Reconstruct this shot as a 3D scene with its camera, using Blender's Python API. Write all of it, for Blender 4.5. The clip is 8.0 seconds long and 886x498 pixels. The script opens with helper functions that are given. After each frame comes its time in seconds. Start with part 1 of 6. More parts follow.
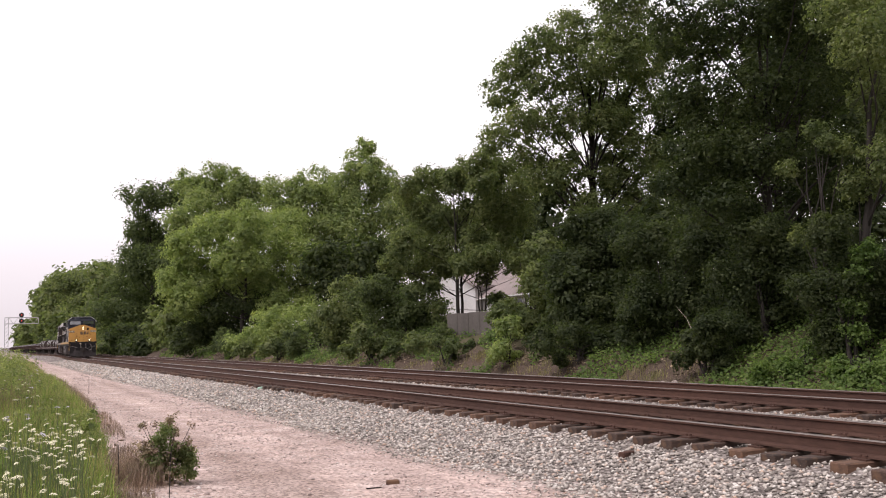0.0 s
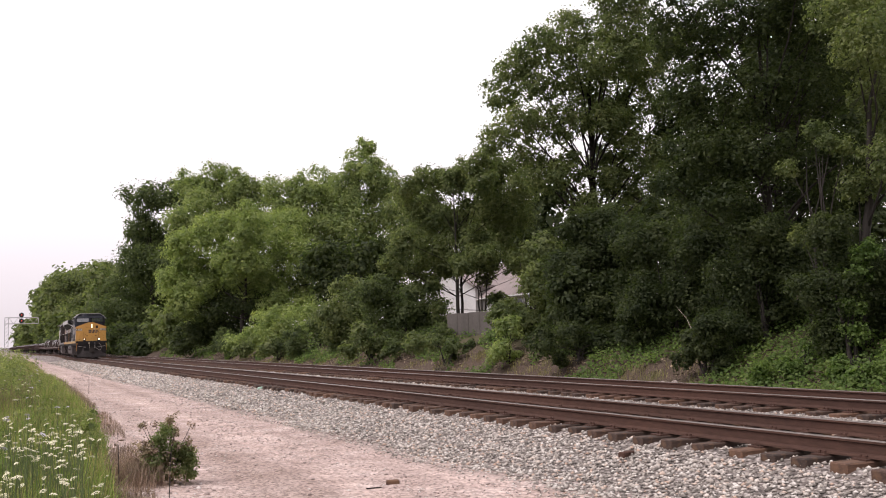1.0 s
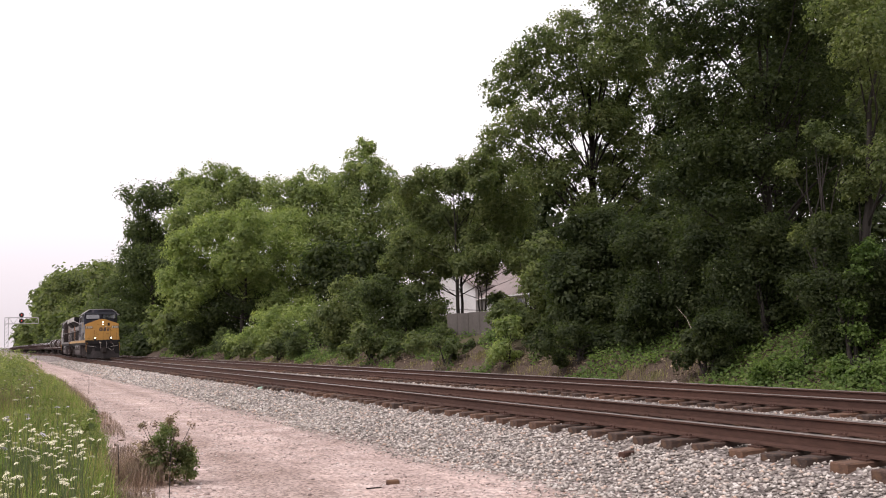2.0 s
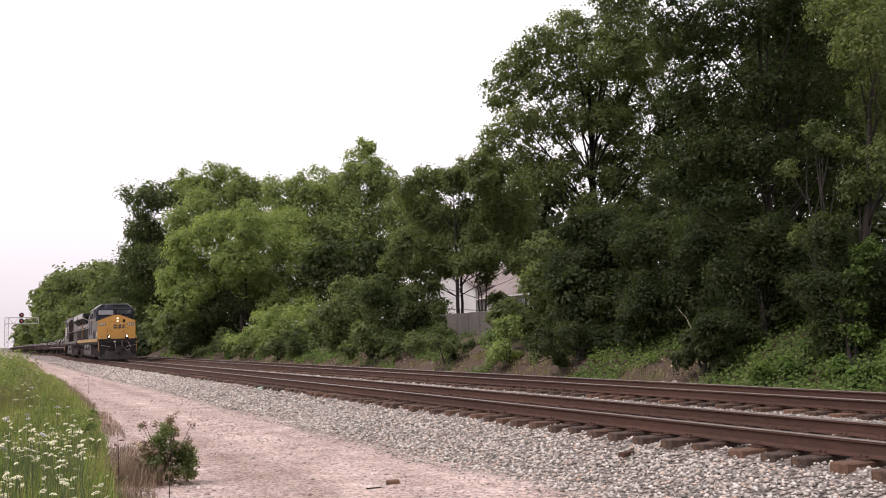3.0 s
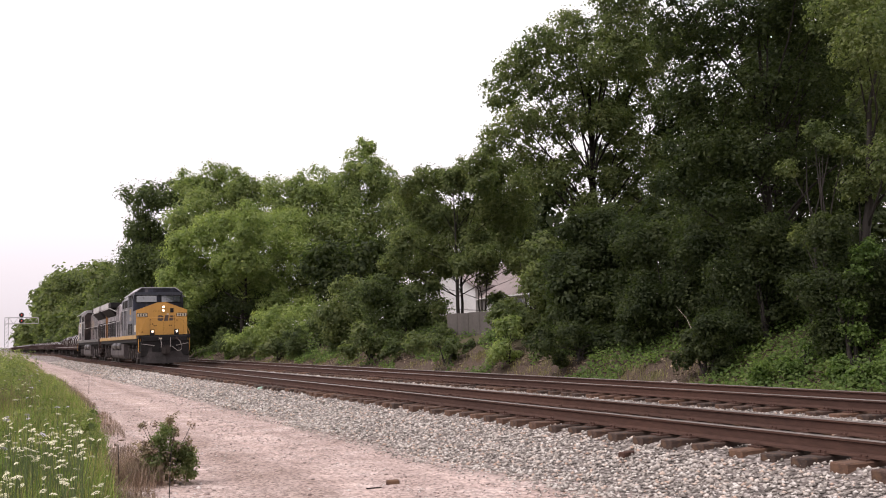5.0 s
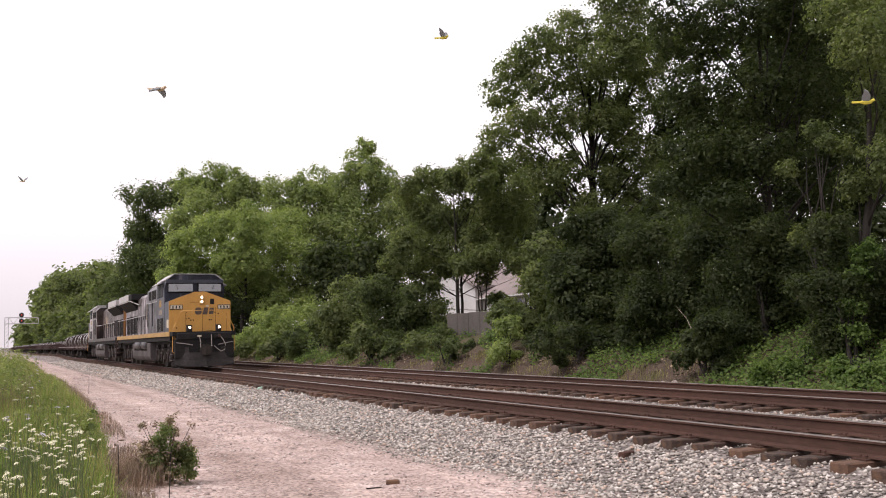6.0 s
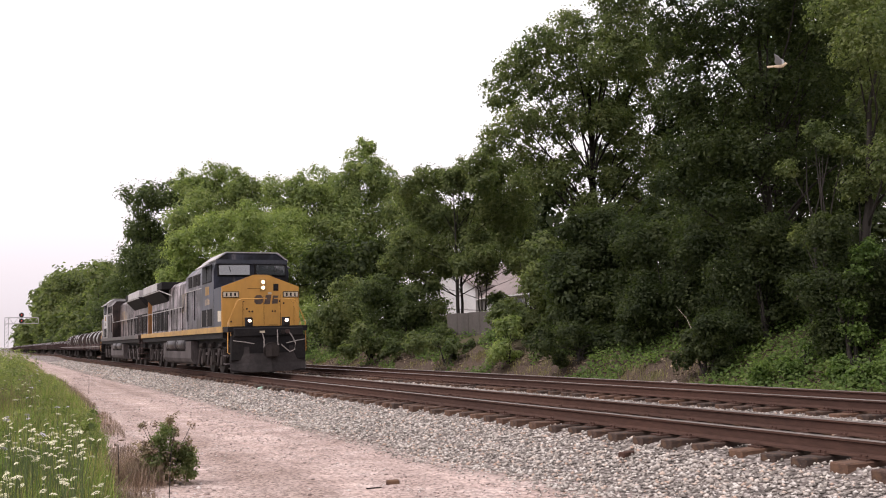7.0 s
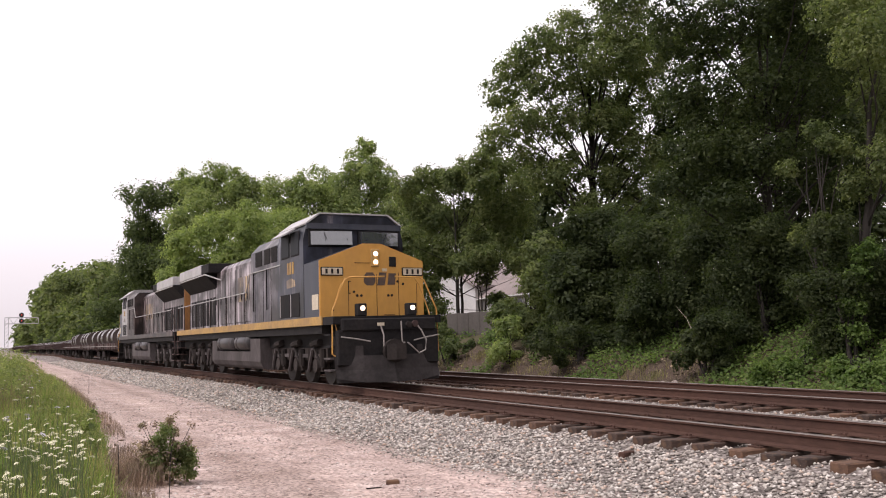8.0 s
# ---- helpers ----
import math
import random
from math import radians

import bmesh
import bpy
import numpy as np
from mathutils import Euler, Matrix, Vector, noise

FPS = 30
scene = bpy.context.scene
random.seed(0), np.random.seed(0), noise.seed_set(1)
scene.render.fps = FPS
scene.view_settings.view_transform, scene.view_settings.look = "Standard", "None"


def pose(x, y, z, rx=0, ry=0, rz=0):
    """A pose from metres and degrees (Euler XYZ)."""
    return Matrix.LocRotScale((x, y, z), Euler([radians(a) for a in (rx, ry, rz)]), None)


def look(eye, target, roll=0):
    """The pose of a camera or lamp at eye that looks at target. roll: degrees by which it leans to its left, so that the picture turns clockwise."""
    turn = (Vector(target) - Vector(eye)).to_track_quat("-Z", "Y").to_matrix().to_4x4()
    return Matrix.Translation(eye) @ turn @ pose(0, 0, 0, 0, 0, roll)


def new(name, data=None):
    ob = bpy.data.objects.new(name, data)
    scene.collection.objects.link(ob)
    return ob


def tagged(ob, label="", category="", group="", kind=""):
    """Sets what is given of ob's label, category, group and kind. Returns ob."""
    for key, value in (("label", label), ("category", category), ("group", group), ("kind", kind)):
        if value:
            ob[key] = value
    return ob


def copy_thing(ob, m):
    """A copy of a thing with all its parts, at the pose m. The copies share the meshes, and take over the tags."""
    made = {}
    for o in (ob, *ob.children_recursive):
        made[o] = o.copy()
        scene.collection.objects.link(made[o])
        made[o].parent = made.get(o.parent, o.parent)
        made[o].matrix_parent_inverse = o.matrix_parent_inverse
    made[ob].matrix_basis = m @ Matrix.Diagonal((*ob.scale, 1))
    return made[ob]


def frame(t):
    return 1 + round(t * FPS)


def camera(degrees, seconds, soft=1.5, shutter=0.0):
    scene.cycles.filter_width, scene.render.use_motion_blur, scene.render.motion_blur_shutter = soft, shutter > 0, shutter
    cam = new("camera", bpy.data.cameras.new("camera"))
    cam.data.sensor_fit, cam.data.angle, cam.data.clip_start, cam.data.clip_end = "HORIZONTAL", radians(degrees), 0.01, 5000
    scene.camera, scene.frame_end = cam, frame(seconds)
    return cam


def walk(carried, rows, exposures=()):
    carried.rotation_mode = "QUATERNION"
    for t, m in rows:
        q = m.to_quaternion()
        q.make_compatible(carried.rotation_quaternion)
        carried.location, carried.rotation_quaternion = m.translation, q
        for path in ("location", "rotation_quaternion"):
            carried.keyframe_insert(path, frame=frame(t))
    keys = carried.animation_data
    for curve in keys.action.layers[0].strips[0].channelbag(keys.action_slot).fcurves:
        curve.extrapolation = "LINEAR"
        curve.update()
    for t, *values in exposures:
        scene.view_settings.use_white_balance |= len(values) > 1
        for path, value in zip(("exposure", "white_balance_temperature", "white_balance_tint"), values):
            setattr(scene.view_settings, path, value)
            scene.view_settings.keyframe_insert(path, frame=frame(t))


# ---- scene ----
# the camera stands on a tripod beside the line
EYE = Vector((0.0, 0.0, 1.221))
TURN, TILT = radians(26.5103), radians(5.54394)
AHEAD = Vector((math.sin(TURN) * math.cos(TILT), math.cos(TURN) * math.cos(TILT), math.sin(TILT)))
cam = camera(52.38, 8.0, soft=1.05)
STAND = look(EYE, EYE + 30 * AHEAD, -1.632)
walk(cam, [(0.0, STAND), (8.0, STAND)], exposures=[(0.0, 0.0, 6500, 18), (8.0, 0.0, 6500, 18)])

# ---- light: a bright overcast sky ----
world = bpy.data.worlds.new("overcast_sky")
scene.world = world
world.use_nodes = True
wn, wl = world.node_tree.nodes, world.node_tree.links
wn.clear()
sky = wn.new("ShaderNodeTexSky")
sky.sky_type, sky.sun_disc = "NISHITA", False
sky.sun_elevation, sky.sun_rotation = radians(53), radians(262)
sky.air_density, sky.dust_density, sky.ozone_density = 1.0, 4.0, 1.0
grey = wn.new("ShaderNodeHueSaturation")
grey.inputs["Saturation"].default_value = 0.12
grey.inputs["Value"].default_value = 0.10
cloud_map = wn.new("ShaderNodeTexCoord")
cloud_scale = wn.new("ShaderNodeMapping")
cloud_scale.inputs["Scale"].default_value = (1.0, 1.0, 3.5)
clouds = wn.new("ShaderNodeTexNoise")
clouds.inputs["Scale"].default_value, clouds.inputs["Detail"].default_value = 1.6, 5.0
cloud_tone = wn.new("ShaderNodeValToRGB")
cloud_tone.color_ramp.elements[0].position, cloud_tone.color_ramp.elements[0].color = 0.30, (0.93, 0.885, 0.90, 1)
cloud_tone.color_ramp.elements[1].position, cloud_tone.color_ramp.elements[1].color = 0.62, (1.12, 1.10, 1.11, 1)
height = wn.new("ShaderNodeSeparateXYZ")
haze = wn.new("ShaderNodeMapRange")
haze.inputs["From Min"].default_value, haze.inputs["From Max"].default_value = 0.03, 0.24
veil = wn.new("ShaderNodeMix")
veil.data_type = "RGBA"
veil.inputs["A"].default_value = (0.745, 0.70, 0.712, 1)
wl.new(cloud_map.outputs["Generated"], height.inputs[0])
wl.new(height.outputs["Z"], haze.inputs["Value"])
wl.new(haze.outputs[0], veil.inputs["Factor"])
wl.new(cloud_tone.outputs[0], veil.inputs["B"])
mixer = wn.new("ShaderNodeMix")
mixer.data_type = "RGBA"
mixer.inputs["Factor"].default_value = 0.85
backg = wn.new("ShaderNodeBackground")
backg.inputs["Strength"].default_value = 1.3
wout = wn.new("ShaderNodeOutputWorld")
wl.new(sky.outputs[0], grey.inputs["Color"])
wl.new(cloud_map.outputs["Generated"], cloud_scale.inputs["Vector"])
wl.new(cloud_scale.outputs[0], clouds.inputs["Vector"])
wl.new(clouds.outputs["Fac"], cloud_tone.inputs[0])
wl.new(grey.outputs[0], mixer.inputs["A"])
wl.new(veil.outputs["Result"], mixer.inputs["B"])
wl.new(mixer.outputs["Result"], backg.inputs["Color"])
wl.new(backg.outputs[0], wout.inputs["Surface"])

sun_data = bpy.data.lights.new("sun", "SUN")
sun_data.energy, sun_data.angle, sun_data.color = 2.2, radians(30), (1.0, 0.96, 0.9)
sun = new("sun", sun_data)
sun.matrix_world = look((0, 0, 40), (30, 4, 0))


# ---- materials ----
def shade(name, rough=0.7, metal=0.0, spec=0.5):
    m = bpy.data.materials.new(name)
    m.use_nodes = True
    b = m.node_tree.nodes["Principled BSDF"]
    b.inputs["Roughness"].default_value, b.inputs["Metallic"].default_value = rough, metal
    b.inputs["Specular IOR Level"].default_value = spec
    return m, m.node_tree.nodes, m.node_tree.links, b


def ramp(n, stops, mode="LINEAR"):
    r = n.new("ShaderNodeValToRGB")
    e = r.color_ramp.elements
    r.color_ramp.interpolation = mode
    while len(e) < len(stops):
        e.new(0.5)
    for i, (p, c) in enumerate(stops):
        e[i].position, e[i].color = p, (*c, 1)
    return r


def noise_tex(n, l, scale, detail=6.0, stretch=(1, 1, 1), rough=0.6):
    tc, mp, t = n.new("ShaderNodeTexCoord"), n.new("ShaderNodeMapping"), n.new("ShaderNodeTexNoise")
    mp.inputs["Scale"].default_value = stretch
    t.inputs["Scale"].default_value, t.inputs["Detail"].default_value, t.inputs["Roughness"].default_value = scale, detail, rough
    l.new(tc.outputs["Object"], mp.inputs[0])
    l.new(mp.outputs[0], t.inputs["Vector"])
    return t


def mix(n, l, fac, a, b, blend="MIX"):
    m = n.new("ShaderNodeMix")
    m.data_type, m.blend_type = "RGBA", blend
    for key, v in (("Factor", fac), ("A", a), ("B", b)):
        s = [q for q in m.inputs if q.name == key and (q.type == "VALUE" if key == "Factor" else q.type == "RGBA")][0]
        if hasattr(v, "links"):
            l.new(v, s)
        elif key == "Factor":
            s.default_value = v
        else:
            s.default_value = (*v, 1)
    return [q for q in m.outputs if q.type == "RGBA"][0]


def bump(n, l, b, height, strength=0.4, dist=0.02):
    k = n.new("ShaderNodeBump")
    k.inputs["Strength"].default_value, k.inputs["Distance"].default_value = strength, dist
    l.new(height, k.inputs["Height"])
    l.new(k.outputs[0], b.inputs["Normal"])


def worn(name, base, dirt, rough=0.6, metal=0.0, big=1.2, fine=18.0, amount=0.6, stretch=(1, 1, 1), relief=0.15, spec=0.5, grain=0.22):
    """A surface of one colour with stains at a large and a small scale."""
    m, n, l, b = shade(name, rough, metal, spec)
    t1, t2 = noise_tex(n, l, big, 5, stretch), noise_tex(n, l, fine, 6, stretch)
    r1 = ramp(n, [(0.38, (0, 0, 0)), (0.72, (amount, amount, amount))])
    r2 = ramp(n, [(0.35, (1 - grain,) * 3), (0.7, (1 + grain * 0.6,) * 3)])
    l.new(t1.outputs["Fac"], r1.inputs[0])
    l.new(t2.outputs["Fac"], r2.inputs[0])
    c = mix(n, l, r1.outputs[0], base, dirt)
    c = mix(n, l, 1.0, c, r2.outputs[0], "MULTIPLY")
    l.new(c, b.inputs["Base Color"])
    if relief:
        bump(n, l, b, t2.outputs["Fac"], relief, 0.01)
    return m


def leaf_material(name, dark, light, through_light=0.5):
    m, n, l, b = shade(name, 0.55, 0.0, 0.18)
    g = n.new("ShaderNodeNewGeometry")
    r = ramp(n, [(0.0, dark), (0.55, tuple((p + q) / 2 for p, q in zip(dark, light))), (1.0, light)])
    l.new(g.outputs["Random Per Island"], r.inputs[0])
    t = noise_tex(n, l, 0.9, 4)
    r2 = ramp(n, [(0.3, (0.62, 0.68, 0.66)), (0.7, (1.32, 1.24, 1.1))])
    l.new(t.outputs["Fac"], r2.inputs[0])
    c = mix(n, l, 1.0, r.outputs[0], r2.outputs[0], "MULTIPLY")
    l.new(c, b.inputs["Base Color"])
    tr, ms = n.new("ShaderNodeBsdfTranslucent"), n.new("ShaderNodeMixShader")
    ms.inputs[0].default_value = through_light
    l.new(mix(n, l, 1.0, c, (1.35, 1.5, 0.82), "MULTIPLY"), tr.inputs[0])
    l.new(b.outputs[0], ms.inputs[1])
    l.new(tr.outputs[0], ms.inputs[2])
    l.new(ms.outputs[0], n["Material Output"].inputs["Surface"])
    return m


# leaf_dark: shade of the undergrowth and back rows is put into this colour
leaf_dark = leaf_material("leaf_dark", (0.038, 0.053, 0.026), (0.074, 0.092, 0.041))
leaf_oak = leaf_material("leaf_oak", (0.062, 0.086, 0.042), (0.125, 0.152, 0.070))
# leaf_mid and leaf_light are lifted partly to stand in for distant haze
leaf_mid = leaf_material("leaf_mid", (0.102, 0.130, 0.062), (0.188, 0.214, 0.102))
leaf_light = leaf_material("leaf_light", (0.180, 0.232, 0.100), (0.305, 0.352, 0.145))
leaf_poplar = leaf_material("leaf_poplar", (0.155, 0.200, 0.094), (0.280, 0.320, 0.142))
leaf_ivy = leaf_material("leaf_ivy", (0.074, 0.124, 0.036), (0.170, 0.235, 0.080))
weed_leaf = leaf_material("weed_leaf", (0.125, 0.160, 0.066), (0.275, 0.300, 0.140))
grass_leaf = leaf_material("grass_leaf", (0.14, 0.15, 0.066), (0.40, 0.36, 0.20))
dry_leaf = leaf_material("dry_leaf", (0.13, 0.10, 0.07), (0.30, 0.24, 0.17), 0.15)
litter_leaf = leaf_material("litter_leaf", (0.045, 0.032, 0.024), (0.30, 0.235, 0.185), 0.1)
sward_leaf = leaf_material("sward_leaf", (0.095, 0.145, 0.040), (0.235, 0.300, 0.105))
bark = worn("bark", (0.036, 0.029, 0.024), (0.018, 0.015, 0.013), 0.95, 0, 2.0, 14.0, 0.8, (1, 1, 0.25), 0.6)
steel_rail = worn("rail_rust", (0.082, 0.043, 0.032), (0.040, 0.024, 0.020), 0.85, 0.0, 0.8, 30, 0.7, (1, 0.2, 1), 0.2, 0.2)
rail_top = worn("rail_head", (0.30, 0.265, 0.245), (0.13, 0.09, 0.072), 0.38, 0.7, 0.5, 40, 0.7, (1, 0.1, 1), 0.05)
concrete = worn("concrete", (0.115, 0.099, 0.09), (0.06, 0.052, 0.045), 0.92, 0, 0.7, 12, 0.7, (1, 1, 0.5), 0.25)


def sleeper_material():
    m, n, l, b = shade("creosoted_timber", 0.9)
    o = n.new("ShaderNodeObjectInfo")
    r = ramp(n, [(0.0, (0.042, 0.029, 0.024)), (0.6, (0.080, 0.046, 0.033)), (1.0, (0.125, 0.070, 0.045))])
    l.new(o.outputs["Random"], r.inputs[0])
    t = noise_tex(n, l, 16, 6, (0.15, 1, 1))
    r2 = ramp(n, [(0.35, (0.55, 0.52, 0.5)), (0.68, (1.35, 1.3, 1.25))])
    l.new(t.outputs["Fac"], r2.inputs[0])
    c = mix(n, l, 1.0, r.outputs[0], r2.outputs[0], "MULTIPLY")
    st = noise_tex(n, l, 3.2, 6, (1, 1, 1), 0.7)
    rs = ramp(n, [(0.50, (0, 0, 0)), (0.64, (0.75, 0.75, 0.75))])
    l.new(st.outputs["Fac"], rs.inputs[0])
    l.new(mix(n, l, rs.outputs[0], c, (0.155, 0.085, 0.046)), b.inputs["Base Color"])
    bump(n, l, b, t.outputs["Fac"], 0.6, 0.015)
    return m


timber = sleeper_material()


def ballast_stone():
    m, n, l, b = shade("ballast_stone", 0.92)
    g = n.new("ShaderNodeNewGeometry")
    r = ramp(n, [(0.0, (0.12, 0.106, 0.094)), (0.3, (0.27, 0.24, 0.215)), (0.65, (0.41, 0.365, 0.325)), (0.86, (0.60, 0.56, 0.52)), (0.94, (0.50, 0.39, 0.32)), (1.0, (0.42, 0.29, 0.22))])
    l.new(g.outputs["Random Per Island"], r.inputs[0])
    l.new(r.outputs[0], b.inputs["Base Color"])
    return m


stone_mat = ballast_stone()


def lane_stone():
    m, n, l, b = shade("lane_stone", 0.95, 0, 0.2)
    g = n.new("ShaderNodeNewGeometry")
    r = ramp(n, [(0.0, (0.24, 0.19, 0.175)), (0.35, (0.38, 0.31, 0.285)), (0.75, (0.48, 0.40, 0.37)), (1.0, (0.62, 0.56, 0.53))])
    l.new(g.outputs["Random Per Island"], r.inputs[0])
    l.new(r.outputs[0], b.inputs["Base Color"])
    return m


lane_stone_mat = lane_stone()


def ground_material():
    """Pale dirt lane, ballast shoulder, earth bank and grass verge, side by side in strips that run with the line."""
    m, n, l, b = shade("ground_earth", 0.95, 0, 0.2)
    tc, sep = n.new("ShaderNodeTexCoord"), n.new("ShaderNodeSeparateXYZ")
    l.new(tc.outputs["Object"], sep.inputs[0])
    wob = noise_tex(n, l, 0.5, 5, (1, 0.35, 1))

    def edge(at, width, sway):
        a, c = n.new("ShaderNodeMath"), n.new("ShaderNodeMath")
        a.operation, a.inputs[1].default_value, a.inputs[2].default_value = "MULTIPLY_ADD", sway, -at - sway / 2
        l.new(wob.outputs["Fac"], a.inputs[0])
        s = n.new("ShaderNodeMath")
        s.operation = "ADD"
        l.new(sep.outputs[0], s.inputs[0])
        l.new(a.outputs[0], s.inputs[1])
        c.operation, c.use_clamp = "MULTIPLY_ADD", True
        c.inputs[1].default_value, c.inputs[2].default_value = 1 / width, 0.5
        l.new(s.outputs[0], c.inputs[0])
        return c.outputs[0]

    fine, mid, big = noise_tex(n, l, 9, 8, rough=0.75), noise_tex(n, l, 1.3, 5), noise_tex(n, l, 0.35, 4, (1, 0.4, 1))
    dirt = ramp(n, [(0.30, (0.335, 0.255, 0.226)), (0.55, (0.45, 0.354, 0.32)), (0.78, (0.56, 0.472, 0.44))])
    l.new(mid.outputs["Fac"], dirt.inputs[0])
    peb = n.new("ShaderNodeTexVoronoi")
    peb.inputs["Scale"].default_value = 26
    l.new(tc.outputs["Object"], peb.inputs["Vector"])
    pc = ramp(n, [(0.1, (0.42, 0.40, 0.39)), (0.5, (1.0, 1.0, 1.0)), (0.9, (1.4, 1.38, 1.36))])
    bw = n.new("ShaderNodeRGBToBW")
    l.new(peb.outputs["Color"], bw.inputs[0])
    l.new(bw.outputs[0], pc.inputs[0])
    lane = mix(n, l, 0.85, dirt.outputs[0], mix(n, l, 1.0, dirt.outputs[0], pc.outputs[0], "MULTIPLY"))
    ruts = noise_tex(n, l, 1.3, 4, (1, 0.03, 1), 0.55)
    rut_tone = ramp(n, [(0.32, (0.74, 0.72, 0.70)), (0.5, (0.95, 0.95, 0.95)), (0.68, (1.08, 1.07, 1.06))])
    l.new(ruts.outputs["Fac"], rut_tone.inputs[0])
    lane = mix(n, l, 1.0, lane, rut_tone.outputs[0], "MULTIPLY")
    grav = n.new("ShaderNodeTexVoronoi")
    grav.inputs["Scale"].default_value = 15
    l.new(tc.outputs["Object"], grav.inputs["Vector"])
    gb = n.new("ShaderNodeRGBToBW")
    l.new(grav.outputs["Color"], gb.inputs[0])
    gc = ramp(n, [(0.1, (0.19, 0.168, 0.16)), (0.45, (0.40, 0.355, 0.33)), (0.8, (0.60, 0.55, 0.52))])
    l.new(gb.outputs[0], gc.inputs[0])
    gd = ramp(n, [(0.0, (1.1, 1.1, 1.1)), (0.55, (0.35, 0.33, 0.32))])
    l.new(grav.outputs["Distance"], gd.inputs[0])
    gravel = mix(n, l, 1.0, gc.outputs[0], gd.outputs[0], "MULTIPLY")
    earth = ramp(n, [(0.3, (0.045, 0.032, 0.023)), (0.55, (0.092, 0.066, 0.050)), (0.75, (0.19, 0.146, 0.118))])
    l.new(fine.outputs["Fac"], earth.inputs[0])
    litter = ramp(n, [(0.3, (0.045, 0.045, 0.022)), (0.7, (0.12, 0.10, 0.06))])
    l.new(fine.outputs["Fac"], litter.inputs[0])
    turf = ramp(n, [(0.3, (0.06, 0.075, 0.025)), (0.7, (0.16, 0.15, 0.07))])
    l.new(mid.outputs["Fac"], turf.inputs[0])
    c = mix(n, l, edge(1.5, 0.5, 1.2), turf.outputs[0], lane)
    c = mix(n, l, edge(6.0, 0.9, 1.4), c, gravel)
    c = mix(n, l, edge(15.8, 0.5, 1.0), c, earth.outputs[0])
    c = mix(n, l, edge(18.6, 1.2, 2.0), c, litter.outputs[0])
    bc = ramp(n, [(0.3, (0.86, 0.85, 0.84)), (0.7, (1.1, 1.1, 1.1))])
    l.new(big.outputs["Fac"], bc.inputs[0])
    c = mix(n, l, 1.0, c, bc.outputs[0], "MULTIPLY")
    l.new(c, b.inputs["Base Color"])
    bump(n, l, b, grav.outputs["Distance"], 0.5, 0.03)
    return m


ground_mat = ground_material()


# ---- building helpers ----
def part(name, bm, material, parent=None, label="", smooth=False):
    me = bpy.data.meshes.new(name)
    bm.to_mesh(me)
    bm.free()
    me.materials.append(material)
    if smooth:
        me.polygons.foreach_set("use_smooth", [True] * len(me.polygons))
    ob = new(name, me)
    ob.parent = parent
    if label:
        ob["label"] = label
    return ob


def thing(name, label, category, group="", kind="", at=None):
    ob = tagged(new(name), label, category, group, kind)
    if at is not None:
        ob.matrix_world = at
    return ob


def box(bm, x0, x1, y0, y1, z0, z1, bevel=0.0):
    g = bmesh.ops.create_cube(bm, size=1)
    for v in g["verts"]:
        v.co = Vector(((x0 + x1) / 2 + v.co.x * (x1 - x0), (y0 + y1) / 2 + v.co.y * (y1 - y0), (z0 + z1) / 2 + v.co.z * (z1 - z0)))
    if bevel:
        es = list({e for v in g["verts"] for e in v.link_edges})
        bmesh.ops.bevel(bm, geom=es, offset=bevel, segments=1, affect="EDGES")
    return bm


def boxes(*rows, bevel=0.0):
    bm = bmesh.new()
    for r in rows:
        box(bm, *r, bevel=bevel)
    return bm


def prism(bm, outline, axis, a, b):
    """Extrudes a closed outline of 2D points along an axis from a to b. axis y: outline in (x, z); axis x: in (y, z); axis z: in (x, y)."""
    put = {"y": lambda p, t: (p[0], t, p[1]), "x": lambda p, t: (t, p[0], p[1]), "z": lambda p, t: (p[0], p[1], t)}[axis]
    lo, hi = [bm.verts.new(put(p, a)) for p in outline], [bm.verts.new(put(p, b)) for p in outline]
    k = len(outline)
    bm.faces.new(lo)
    bm.faces.new(hi[::-1])
    for i in range(k):
        bm.faces.new((lo[i], hi[i], hi[(i + 1) % k], lo[(i + 1) % k]))
    bmesh.ops.recalc_face_normals(bm, faces=bm.faces)
    return bm


def rod(bm, pts, radius, sides=6):
    """A tube along points; radius is one number or one a point."""
    pts = [Vector(p) for p in pts]
    rad = radius if hasattr(radius, "__len__") else [radius] * len(pts)
    rings = []
    for i, p in enumerate(pts):
        d = (pts[min(i + 1, len(pts) - 1)] - pts[max(i - 1, 0)]).normalized()
        u = d.cross(Vector((0.31, 0.17, 0.93)) if abs(d.z) < 0.9 else Vector((1, 0, 0))).normalized()
        v = d.cross(u)
        rings.append([bm.verts.new(p + rad[i] * (math.cos(6.28318 * k / sides) * u + math.sin(6.28318 * k / sides) * v)) for k in range(sides)])
    for a, b in zip(rings, rings[1:]):
        for k in range(sides):
            bm.faces.new((a[k], a[(k + 1) % sides], b[(k + 1) % sides], b[k]))
    bm.faces.new(rings[0][::-1])
    bm.faces.new(rings[-1])
    return bm


def disc(bm, centre, axis, radius, depth, sides=20):
    c, d = Vector(centre), Vector(axis).normalized() * depth / 2
    return rod(bm, [c - d, c + d], radius, sides)


